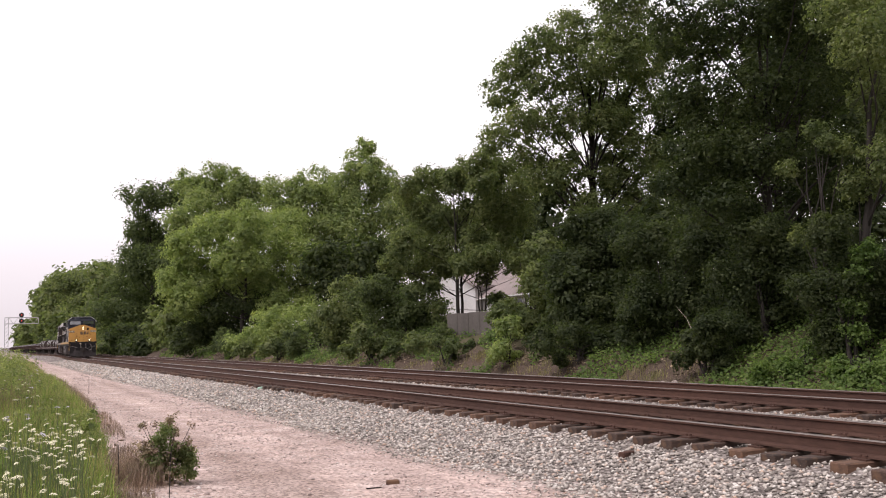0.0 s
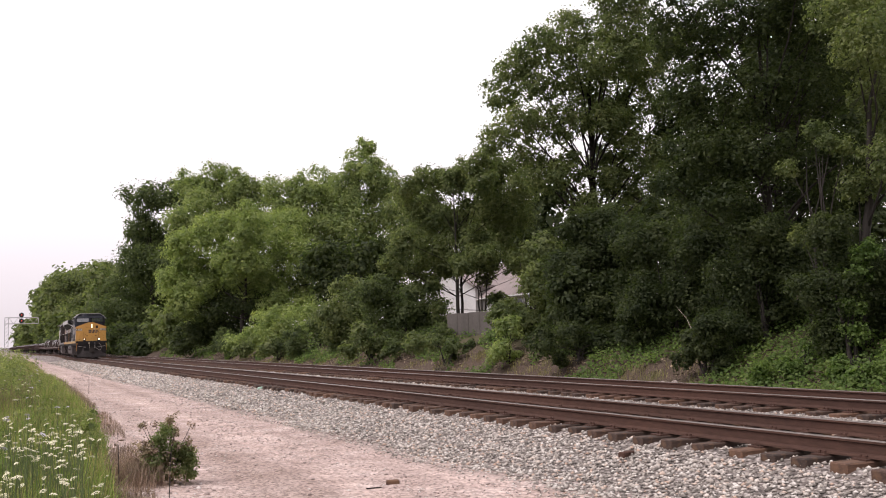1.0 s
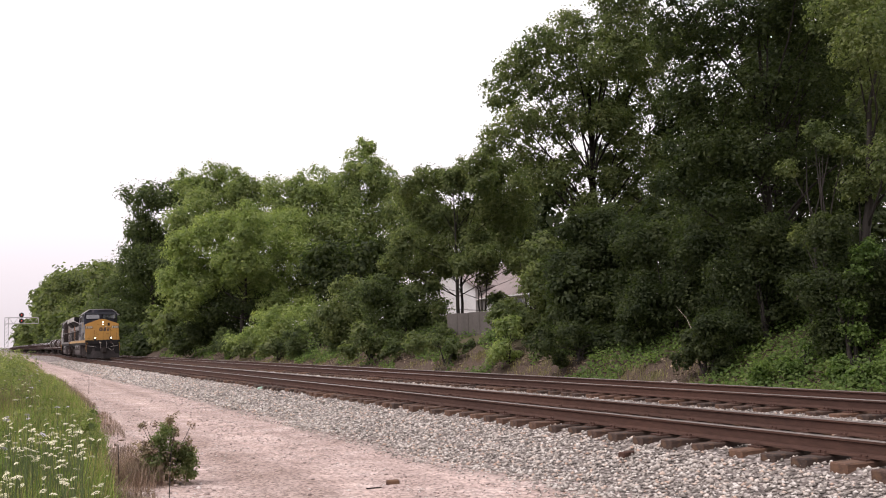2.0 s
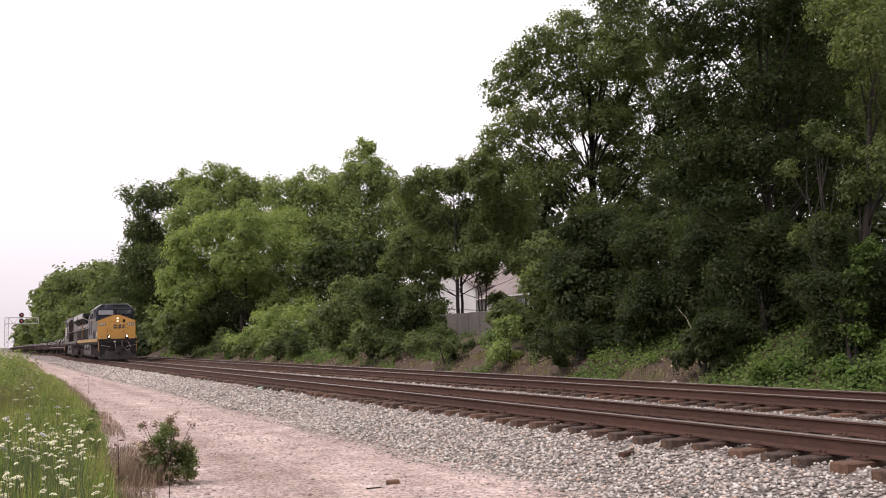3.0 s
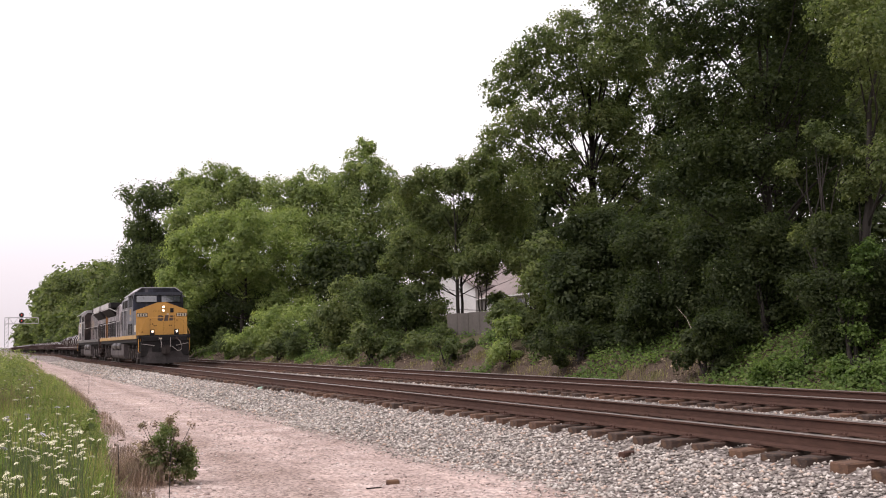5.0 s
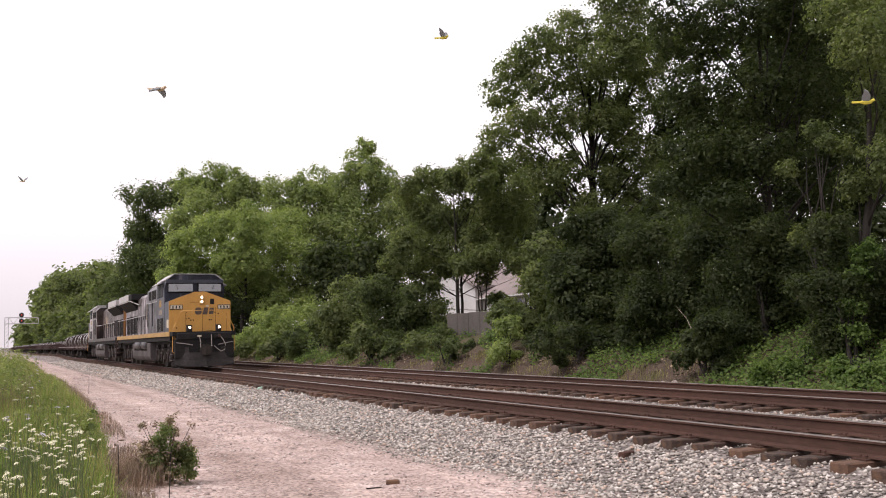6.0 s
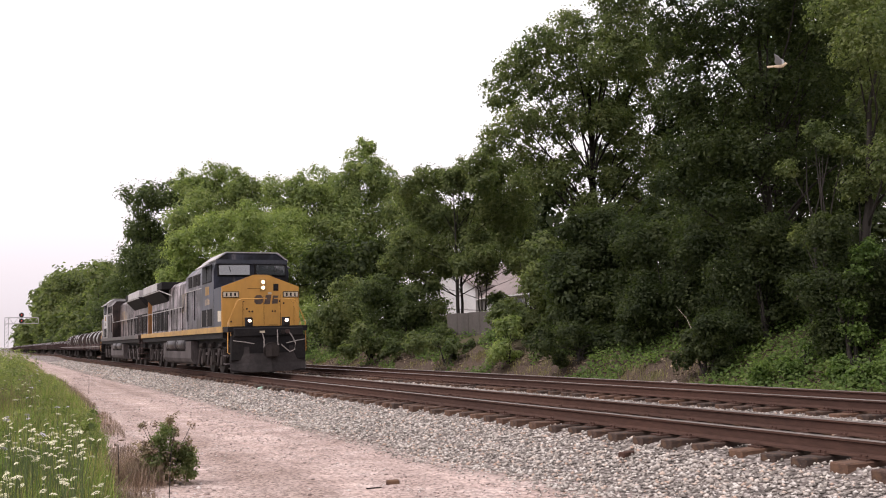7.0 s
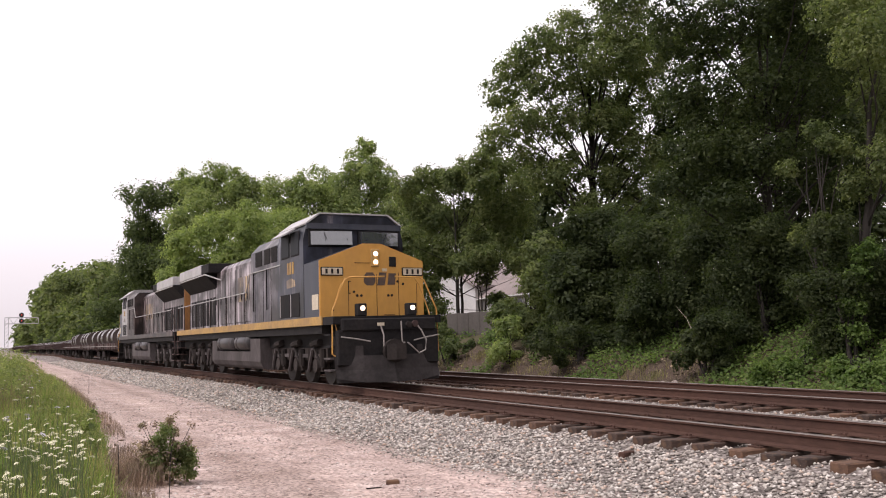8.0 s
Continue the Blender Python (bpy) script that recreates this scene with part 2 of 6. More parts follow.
def mesh_from_quads(name, verts, quads, material):
    me = bpy.data.meshes.new(name)
    verts, quads = np.asarray(verts, np.float32), np.asarray(quads, np.int32)
    k = quads.shape[1]
    me.vertices.add(len(verts))
    me.vertices.foreach_set("co", verts.ravel())
    me.loops.add(quads.size)
    me.loops.foreach_set("vertex_index", quads.ravel())
    me.polygons.add(len(quads))
    me.polygons.foreach_set("loop_start", np.arange(len(quads), dtype=np.int32) * k)
    me.update(calc_edges=True)
    me.validate()
    me.materials.append(material)
    return me


# ---- ground ----
PROFILE_X = [-3000, -60, -12, -4, 1.2, 2.4, 5.6, 6.4, 7.5, 7.8, 8.0, 10.3, 11.3, 12.2, 14.8, 15.6, 16.4, 18.0, 20.5, 24.0, 32.0, 60.0, 3000]
PROFILE_Z = [-1.0, -0.9, -0.6, -0.48, -0.5, -0.62, -0.64, -0.56, -0.385, -0.325, -0.275, -0.268, -0.235, -0.28, -0.295, -0.60, -0.50, 0.25, 1.5, 2.3, 2.8, 3.2, 3.2]


def bend(y):
    """How far the line swings to the right of its straight course at y."""
    return 1.6 * math.exp(-(((y - 172) / 38) ** 2))


def ground_z(x, y):
    z = float(np.interp(x - bend(y) * min(1.0, max(0.0, (x - 4) / 3)), PROFILE_X, PROFILE_Z))
    lane = 0.035 * noise.noise((x * 0.9, y * 0.25, 0)) + 0.02 * noise.noise((x * 2.5, y * 1.4, 3))
    rough = 0.0 if x < 15 else min(1.0, (x - 15) / 2) * (0.28 * noise.noise((x * 0.45, y * 0.22, 7)) + 0.12 * noise.noise((x * 1.3, y * 0.9, 2)))
    return z + (lane if x < 6 else 0.4 * lane if x < 15 else 0.0) + rough


def build_ground():
    xs = sorted(set(PROFILE_X + list(np.arange(-4, 24, 0.4).round(2))))
    ys = [-3000, -400, -60, -20] + list(np.arange(-6, 60, 0.5)) + list(np.arange(60, 200, 2.5)) + list(np.arange(200, 700, 25)) + [900, 1400, 2200, 3200]
    vs = [(x, y, ground_z(x, y)) for y in ys for x in xs]
    w = len(xs)
    qs = [(j * w + i, j * w + i + 1, (j + 1) * w + i + 1, (j + 1) * w + i) for j in range(len(ys) - 1) for i in range(w - 1)]
    me = mesh_from_quads("ground", vs, qs, ground_mat)
    me.polygons.foreach_set("use_smooth", [True] * len(me.polygons))
    tagged(new("ground", me), "pale dirt lane, grey ballast shoulder and earth bank", "ground", kind="structure")


build_ground()

# ---- the two tracks ----
NEAR_TRACK, FAR_TRACK, GAUGE = 9.09, 13.515, 1.505
RAIL_OUTLINE = [(-0.076, -0.186), (0.076, -0.186), (0.072, -0.168), (0.012, -0.145), (0.009, -0.045), (0.036, -0.034), (0.036, -0.010),
                (0.027, 0.0), (-0.027, 0.0), (-0.036, -0.010), (-0.036, -0.034), (-0.009, -0.045), (-0.012, -0.145), (-0.072, -0.168)]


def build_track(name, cx, count, label):
    rng = random.Random(int(cx * 10))
    track = thing(name, label, "railway track", kind="structure")
    for s in (-1, 1):
        bm = bmesh.new()
        rings = []
        for y in [-40, 60] + list(range(90, 270, 5)) + [300, 900]:
            rings.append([bm.verts.new((cx + bend(y) + s * GAUGE / 2 + x, y, z)) for x, z in RAIL_OUTLINE])
        k = len(RAIL_OUTLINE)
        for a, b in zip(rings, rings[1:]):
            for i in range(k):
                bm.faces.new((a[i], b[i], b[(i + 1) % k], a[(i + 1) % k]))
        bm.faces.new(rings[0])
        bm.faces.new(rings[-1][::-1])
        bmesh.ops.recalc_face_normals(bm, faces=bm.faces)
        rail = part("rail", bm, steel_rail, track, "rusty steel rail with a worn bright head")
        rail.data.materials.append(rail_top)
        for p in rail.data.polygons:
            if p.normal.z > 0.4 and p.center.z > -0.02:
                p.material_index = 1
    bm = bmesh.new()
    box(bm, -1.24, 1.24, -0.112, 0.112, -0.18, 0.0, bevel=0.014)
    me = bpy.data.meshes.new("sleeper")
    bm.to_mesh(me)
    bm.free()
    me.materials.append(timber)
    bm = bmesh.new()
    box(bm, -0.18, 0.18, -0.095, 0.095, 0.0, 0.018)
    for e in (-0.1, 0.1):
        box(bm, e - 0.012, e + 0.012, -0.05, -0.026, 0.0, 0.05)
        box(bm, e - 0.012, e + 0.012, 0.026, 0.05, 0.0, 0.05)
    plates = bpy.data.meshes.new("tie_plate")
    bm.to_mesh(plates)
    bm.free()
    plates.materials.append(steel_rail)
    for i in range(count):
        y = 1.0 + 0.526 * i + 0.02 + rng.uniform(-0.05, 0.05)
        if cx < 10 and 10 <= i < 18:
            y = (6.19, 6.73, 7.26, 7.71, 8.23, 8.87, 9.36, 9.90)[i - 10]
        s = new("sleeper", me)
        s.parent = track
        s.matrix_basis = pose(cx + bend(y) + rng.uniform(-0.07, 0.07), y, -0.203 + rng.uniform(-0.012, 0.004), rng.uniform(-1, 1), rng.uniform(-0.5, 0.5), rng.uniform(-1.5, 1.5))
        if i < 90:
            for side in (-1, 1):
                k = new("tie_plate", plates)
                k.parent = s
                k.matrix_basis = pose(side * GAUGE / 2, 0, 0)
    bm = bmesh.new()
    for i in range(count, 900):
        y = 1.02 + 0.526 * i
        box(bm, cx + bend(y) - 1.3, cx + bend(y) + 1.3, y - 0.115, y + 0.115, -0.38, -0.205)
    for i in range(1, 70):
        y = 1.02 - 0.526 * i
        box(bm, cx - 1.3, cx + 1.3, y - 0.115, y + 0.115, -0.38, -0.205)
    rest = part("sleeper_row", bm, timber, track)
    rest["kind"] = "stuff"
    return track


build_track("near_track", NEAR_TRACK, 260, "rusty rails on weathered timber sleepers in ballast")
build_track("far_track", FAR_TRACK, 200, "second line of rusty rails on dark sleepers")


# ---- vegetation ----
def leaf_cloud(lobes, leaf, cover, rng, flat=0.85, clumped=0.8, fine=1.0):
    """Pointed folded leaves in clusters over the given lobes (x, y, z, radius)."""
    P, N = [], []
    for x, y, z, r in lobes:
        n = max(40, int(11.4 * cover * (r / leaf) ** 2))
        k = max(10, min(160, int(15 * (r / (9 * leaf)) ** 1.2 / fine ** 2)))
        d = rng.normal(size=(k, 3))
        d /= np.linalg.norm(d, axis=1)[:, None]
        c = np.array((x, y, z)) + d * (r * rng.uniform(0.40, 0.92, k))[:, None] * np.array((1, 1, flat))
        q = r * fine * rng.uniform(0.22, 0.46, k)
        m = int(n * clumped)
        i = rng.choice(k, m, p=q ** 2 / (q ** 2).sum())
        e = rng.normal(size=(m, 3)) + d[i] * 0.35 + np.array((0, 0, 0.4))
        e /= np.linalg.norm(e, axis=1)[:, None]
        P.append(c[i] + e * (q[i] * rng.random(m) ** 0.36 * rng.uniform(0.7, 1.25, m))[:, None] * np.array((1.08, 1.08, 0.86)) + rng.normal(size=(m, 3)) * leaf * 0.45)
        N.append(e * 1.0)
        m = n - m
        e = rng.normal(size=(m, 3))
        e /= np.linalg.norm(e, axis=1)[:, None]
        P.append(np.array((x, y, z)) + e * (r * (0.25 + 0.8 * rng.random(m) ** 0.6) * rng.uniform(0.8, 1.08, m))[:, None] * np.array((1, 1, flat)))
        N.append(e * 0.7)
    size = [np.ones(sum(len(p) for p in P))]
    if clumped > 0.75:
        for x, y, z, r in lobes:
            m = max(4, int(1.1 * (r / leaf) ** 2))
            e = rng.normal(size=(m, 3))
            e /= np.linalg.norm(e, axis=1)[:, None]
            P.append(np.array((x, y, z)) + e * (0.62 * r * rng.random(m) ** 0.5)[:, None])
            N.append(e * 0.5)
            size.append(np.full(m, 2.6))
    P, N, size = np.concatenate(P), np.concatenate(N), np.concatenate(size)
    n = len(P)
    N = N + np.array((0, 0, 0.5)) + rng.normal(size=(n, 3)) * 0.36
    N /= np.linalg.norm(N, axis=1)[:, None]
    A = rng.normal(size=(n, 3)) + np.array((0, 0, -0.35))
    A -= N * (A * N).sum(1)[:, None]
    A /= np.linalg.norm(A, axis=1)[:, None]
    B = np.cross(N, A)
    s = (leaf * size * rng.uniform(0.65, 1.35, n))[:, None]
    V = np.stack([P - A * s * 0.5, P + B * s * 0.30 + N * s * 0.08, P + A * s * 0.5 - N * s * 0.1, P - B * s * 0.30 + N * s * 0.08], 1)
    return V.reshape(-1, 3), np.arange(4 * n).reshape(-1, 4)


seed_no = [10]


def crown_part(name, lobes, leaf, cover, material, parent, clumped=0.8, fine=1.0):
    seed_no[0] += 1
    v, q = leaf_cloud(lobes, leaf, cover, np.random.default_rng(seed_no[0]), clumped=clumped, fine=fine)
    ob = new(name, mesh_from_quads(name, v, q, material))
    ob.parent = parent
    return ob


def limbs(base, lobes, girth, rng, twigs=3, stems=1):
    """A tapered trunk from the ground, a limb to every lobe and twigs inside it."""
    bm = bmesh.new()
    c = Vector((sum(q[0] for q in lobes), sum(q[1] for q in lobes), sum(q[2] for q in lobes))) / len(lobes)
    top = max(q[2] for q in lobes)
    b = Vector(base)
    for s in range(stems):
        off = Vector((rng.uniform(-1, 1), rng.uniform(-1, 1), 0)) * girth * 1.5 * (stems > 1)
        lean = off * 3
        pts, rad = [], []
        for i in range(7):
            t = i / 6
            p = Vector((b.x + off.x + lean.x * t + (c.x - b.x) * t * t, b.y + off.y + lean.y * t + (c.y - b.y) * t * t, b.z + (top * 0.88 - b.z) * t))
            p += Vector((rng.uniform(-1, 1), rng.uniform(-1, 1), 0)) * girth * 0.6 * (i > 0)
            pts.append(p)
            rad.append(girth * (1.25 if i == 0 else 1) * (1 - 0.85 * t) / (1 if stems == 1 else 1.3))
        rod(bm, pts, rad, 8)
        for n, (x, y, z, r) in enumerate(lobes):
            if n % stems != s:
                continue
            e = Vector((x, y, z))
            f = min(0.9, max(0.22, (z - b.z) / (top - b.z) * 0.75 - 0.1 * rng.random()))
            k = min(5, int(f * 6))
            a = pts[k].lerp(pts[k + 1], f * 6 - k)
            g = max(0.02, girth * 0.32 * (1 - 0.6 * f))
            m1 = a.lerp(e, 0.45) + Vector((rng.uniform(-1, 1), rng.uniform(-1, 1), rng.uniform(-0.2, 0.9))) * r * 0.25
            rod(bm, [a, m1, e], [g, g * 0.65, g * 0.3], 6)
            for w in range(twigs):
                d = Vector((rng.gauss(0, 1), rng.gauss(0, 1), rng.gauss(0.4, 0.8))).normalized()
                s0 = m1.lerp(e, rng.random())
                mid_p = s0 + d * r * 0.5 + Vector((0, 0, 0.1 * r))
                rod(bm, [s0, mid_p, s0 + d * r * 1.0], [g * 0.35, g * 0.22, g * 0.08], 4)
    return bm


def broadleaf_tree(name, foot, leaf, cover, material, lobes, label, girth=None, stems=1, clumped=0.8, fine=1.0):
    rng = random.Random(len(lobes) * 7 + int(foot[1]))
    tree = thing(name, label, "tree")
    z = ground_z(*foot) - 0.15
    g = girth or 0.012 * max(q[2] for q in lobes) + 0.06
    part("trunk", limbs((foot[0], foot[1], z), lobes, g, rng, 4, stems), bark, tree, "rough grey-brown trunk and limbs", smooth=True)
    crown_part("crown", lobes, leaf * (0.76 if cover > 3 else 1.0), cover * (0.66 if cover > 3 else 1.0), material, tree, clumped, fine)
    return tree


def shrub(leaf, cover, material, lobes, label):
    rng = random.Random(len(lobes) * 3 + int(lobes[0][1] * 10))
    bush = thing("shrub", label, "shrub")
    x, y = sum(q[0] for q in lobes) / len(lobes), sum(q[1] for q in lobes) / len(lobes)
    part("stem", limbs((x, y, ground_z(x, y) - 0.1), lobes, 0.07, rng, 3, 3), bark, bush, "thin brown stems")
    crown_part("foliage", lobes, leaf * 0.8, cover * 0.78, material, bush)
    return bush


broadleaf_tree('oak_tree', (26.0, 172.6), 0.624, 4.5, leaf_oak, [(24.7, 167.7, 27.7, 4.72), (29.4, 169.1, 28.7, 4.36), (23.7, 170.9, 22.9, 3.41), (23.4, 173.6, 19.6, 3.45), (29.7, 171.0, 21.0, 5.2), (26.7, 164.7, 15.2, 5.52), (21.8, 167.8, 15.4, 4.43), (26.7, 177.5, 11.9, 6.49), (20.9, 171.3, 8.5, 5.61), (21.5, 172.0, 3.4, 4.5), (29.0, 178.9, 5.5, 5.96)],
               'tall dark green oak with an airy crown on the bank')
broadleaf_tree('oak_tree', (26.0, 275.9), 0.978, 5, leaf_mid, [(27.9, 273.7, 21.0, 6.77), (23.5, 283.4, 16.7, 7.3), (25.2, 276.3, 9.8, 8.91), (20.1, 280.1, 19.8, 5.03), (28.4, 269.9, 4.8, 6.12)],
               'dark green oak crowded into the tree row')
broadleaf_tree('maple_tree', (30.0, 134.9), 0.508, 5, leaf_poplar, [(26.5, 135.8, 24.2, 3.54), (29.9, 136.0, 25.3, 3.4), (32.3, 131.9, 23.9, 3.24), (35.0, 132.2, 22.8, 2.61), (30.9, 134.8, 21.3, 4.68), (25.1, 130.4, 18.8, 4.45), (34.8, 133.5, 19.5, 3.76)],
               'tall mid-green maple behind the bushy tree')
broadleaf_tree('maple_tree', (20.5, 82.9), 0.316, 5, leaf_light, [(15.8, 85.1, 10.0, 2.42), (17.8, 82.1, 11.3, 2.38), (19.9, 79.2, 11.5, 2.33), (24.1, 83.0, 11.1, 2.95), (25.0, 79.8, 9.4, 2.4), (17.1, 86.1, 6.9, 3.4), (20.7, 85.7, 8.5, 3.57), (23.7, 82.9, 6.7, 3.51), (26.7, 81.8, 6.1, 2.12), (15.6, 84.6, 5.0, 2.0), (23.2, 80.5, 4.2, 2.2), (20.0, 80.0, 8.6, 2.6), (14.9, 87.2, 7.6, 1.76), (27.8, 80.0, 6.8, 1.16), (25.0, 78.3, 3.9, 2.02)],
               'broad pale green bushy tree at the foot of the bank')
broadleaf_tree('poplar_tree', (33.0, 88.2), 0.354, 5, leaf_poplar, [(25.9, 87.9, 16.0, 2.39), (28.1, 87.5, 16.6, 2.09), (31.6, 90.6, 17.2, 2.66), (33.7, 85.7, 18.9, 2.18), (34.3, 86.0, 21.0, 1.29), (34.9, 84.5, 17.9, 2.04), (32.5, 87.0, 16.1, 2.9), (29.3, 87.7, 13.4, 3.82), (32.3, 85.9, 12.7, 3.81), (36.2, 86.1, 14.1, 2.92), (31.6, 89.0, 9.8, 3.9), (35.9, 90.2, 10.0, 4.02), (27.4, 91.1, 13.8, 2.61), (37.1, 86.5, 16.6, 1.64)],
               'tall green poplar with a ragged top behind')
broadleaf_tree('locust_tree', (21.5, 41.4), 0.177, 4.5, leaf_mid, [(19.1, 42.6, 9.0, 0.85), (20.4, 42.3, 9.7, 0.98), (21.2, 41.2, 9.2, 1.1), (21.9, 39.3, 9.9, 1.07), (23.9, 40.5, 9.9, 1.31), (20.3, 43.0, 7.7, 1.39), (21.6, 42.2, 7.3, 1.38), (22.7, 40.4, 7.7, 1.35), (24.3, 40.2, 7.5, 1.56), (18.6, 41.5, 6.0, 1.07), (20.7, 42.4, 5.8, 1.31), (21.9, 40.9, 6.2, 1.03), (22.9, 39.7, 6.2, 0.79), (18.1, 41.7, 4.9, 0.82), (19.8, 42.8, 4.7, 0.98), (23.5, 41.1, 8.8, 1.19), (23.5, 38.3, 8.6, 1.09), (24.7, 40.2, 5.4, 0.98), (21.4, 42.8, 4.7, 0.75), (21.5, 41.4, 5.0, 0.8), (21.6, 39.9, 5.0, 0.8), (21.7, 38.6, 5.2, 0.75), (23.0, 38.2, 4.6, 0.6), (21.5, 45.8, 9.5, 0.95), (21.5, 43.4, 9.5, 0.9), (21.5, 40.6, 9.5, 0.9), (21.4, 47.4, 9.0, 0.85), (21.6, 38.8, 8.9, 0.9), (21.5, 44.6, 8.3, 1.0)],
               'feathery dark locust with forked bare trunks', 0.11, 3)
broadleaf_tree('oak_tree', (24.5, 33.4), 0.145, 3.0, leaf_mid, [(22.8, 32.4, 14.5, 1.45), (21.2, 32.4, 13.6, 1.25), (20.6, 33.4, 13.0, 1.16), (20.6, 34.9, 12.2, 1.08), (20.6, 35.4, 10.2, 1.03), (20.4, 33.0, 10.5, 1.14), (23.8, 33.0, 12.8, 1.59), (23.6, 30.5, 13.0, 1.6), (21.9, 34.4, 9.3, 1.02), (22.3, 32.8, 10.6, 1.44), (25.0, 33.5, 11.5, 1.5), (26.7, 33.1, 12.0, 1.58), (23.1, 33.3, 8.6, 1.12), (25.7, 33.6, 9.3, 1.34), (25.9, 31.1, 9.1, 1.32), (24.2, 30.2, 14.4, 1.61), (26.2, 31.6, 13.4, 1.53), (23.7, 30.1, 15.9, 1.6), (21.6, 33.3, 8.1, 0.94), (25.1, 31.8, 10.2, 1.06), (25.6, 32.4, 7.9, 1.13), (26.3, 30.8, 7.8, 1.04), (21.2, 32.5, 12.1, 1.03), (27.8, 31.6, 14.4, 1.32), (26.8, 30.5, 11.1, 1.32), (23.4, 32.5, 7.0, 0.8), (22.0, 32.5, 8.2, 0.75), (24.6, 32.4, 8.0, 0.9), (25.9, 32.5, 6.8, 0.9), (24.0, 31.6, 10.6, 1.1), (27.4, 32.0, 9.4, 1.1)],
               'large oak with sky showing through its crown', None, 1, 0.7, 0.5)
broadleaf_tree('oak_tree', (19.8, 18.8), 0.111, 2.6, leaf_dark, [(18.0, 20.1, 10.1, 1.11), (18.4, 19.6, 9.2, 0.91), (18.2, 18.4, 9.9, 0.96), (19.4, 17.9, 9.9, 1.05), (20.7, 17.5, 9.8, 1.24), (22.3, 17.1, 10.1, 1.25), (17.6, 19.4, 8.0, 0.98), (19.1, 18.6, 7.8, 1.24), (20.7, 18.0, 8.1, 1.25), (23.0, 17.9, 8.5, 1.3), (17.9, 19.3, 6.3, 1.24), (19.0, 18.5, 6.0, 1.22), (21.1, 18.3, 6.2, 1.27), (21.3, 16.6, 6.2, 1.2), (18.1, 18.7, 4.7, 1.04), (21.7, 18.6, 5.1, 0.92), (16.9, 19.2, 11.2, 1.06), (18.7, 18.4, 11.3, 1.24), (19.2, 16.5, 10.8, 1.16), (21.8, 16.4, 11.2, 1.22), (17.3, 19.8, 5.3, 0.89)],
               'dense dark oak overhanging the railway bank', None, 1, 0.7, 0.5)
broadleaf_tree('oak_tree', (18.8, 15.0), 0.093, 2.6, leaf_mid, [(17.7, 13.6, 7.6, 0.85), (19.7, 14.3, 6.9, 1.21), (19.8, 14.1, 8.7, 1.22), (18.5, 13.8, 5.0, 0.72), (20.4, 14.1, 5.7, 1.37), (18.1, 14.4, 8.7, 0.89), (18.8, 14.9, 4.6, 0.61)],
               'dark oak with a leaning trunk beside the cutting', None, 1, 0.7, 0.5)
# back rows: leaf_dark puts the wood's inner shade into the leaf colour
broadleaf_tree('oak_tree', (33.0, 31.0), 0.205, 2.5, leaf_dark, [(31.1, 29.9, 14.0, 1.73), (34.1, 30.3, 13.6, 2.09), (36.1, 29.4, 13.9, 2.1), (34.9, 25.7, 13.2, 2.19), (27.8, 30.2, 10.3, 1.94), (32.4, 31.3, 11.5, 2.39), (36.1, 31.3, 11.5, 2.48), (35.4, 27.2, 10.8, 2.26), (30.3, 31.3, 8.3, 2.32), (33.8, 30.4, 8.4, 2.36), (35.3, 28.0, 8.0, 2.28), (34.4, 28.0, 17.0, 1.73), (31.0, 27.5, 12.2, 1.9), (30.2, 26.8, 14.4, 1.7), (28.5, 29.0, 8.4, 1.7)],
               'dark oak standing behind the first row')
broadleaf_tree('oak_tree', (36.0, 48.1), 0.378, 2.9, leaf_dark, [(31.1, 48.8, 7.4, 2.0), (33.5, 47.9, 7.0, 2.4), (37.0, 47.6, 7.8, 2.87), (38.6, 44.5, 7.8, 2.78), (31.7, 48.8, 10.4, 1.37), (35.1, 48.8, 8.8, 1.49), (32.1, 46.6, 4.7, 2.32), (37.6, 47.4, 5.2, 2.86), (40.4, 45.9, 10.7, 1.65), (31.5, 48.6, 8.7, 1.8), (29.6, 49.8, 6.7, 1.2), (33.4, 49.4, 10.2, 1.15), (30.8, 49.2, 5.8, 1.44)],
               'oak deeper in the wood, leaves coloured dark for shade')
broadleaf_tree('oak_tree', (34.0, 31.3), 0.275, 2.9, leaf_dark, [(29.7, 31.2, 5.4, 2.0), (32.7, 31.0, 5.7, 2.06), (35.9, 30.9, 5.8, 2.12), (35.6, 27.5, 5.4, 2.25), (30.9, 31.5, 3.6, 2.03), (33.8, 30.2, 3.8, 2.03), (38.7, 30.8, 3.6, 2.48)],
               'oak in the depth of the wood, leaves coloured dark for shade')
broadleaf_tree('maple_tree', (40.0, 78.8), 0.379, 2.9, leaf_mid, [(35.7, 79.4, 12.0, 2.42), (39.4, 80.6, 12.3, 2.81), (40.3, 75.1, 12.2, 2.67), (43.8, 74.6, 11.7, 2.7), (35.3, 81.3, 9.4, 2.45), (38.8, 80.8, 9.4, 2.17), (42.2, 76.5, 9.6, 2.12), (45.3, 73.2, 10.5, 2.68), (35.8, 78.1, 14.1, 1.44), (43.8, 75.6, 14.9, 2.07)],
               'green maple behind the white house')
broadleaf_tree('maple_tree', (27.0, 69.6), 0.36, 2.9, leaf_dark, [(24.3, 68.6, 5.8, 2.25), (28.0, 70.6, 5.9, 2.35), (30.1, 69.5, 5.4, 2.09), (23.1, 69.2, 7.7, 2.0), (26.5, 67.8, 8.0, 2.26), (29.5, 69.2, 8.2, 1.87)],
               'maple behind the bushes, leaves coloured dark for shade')
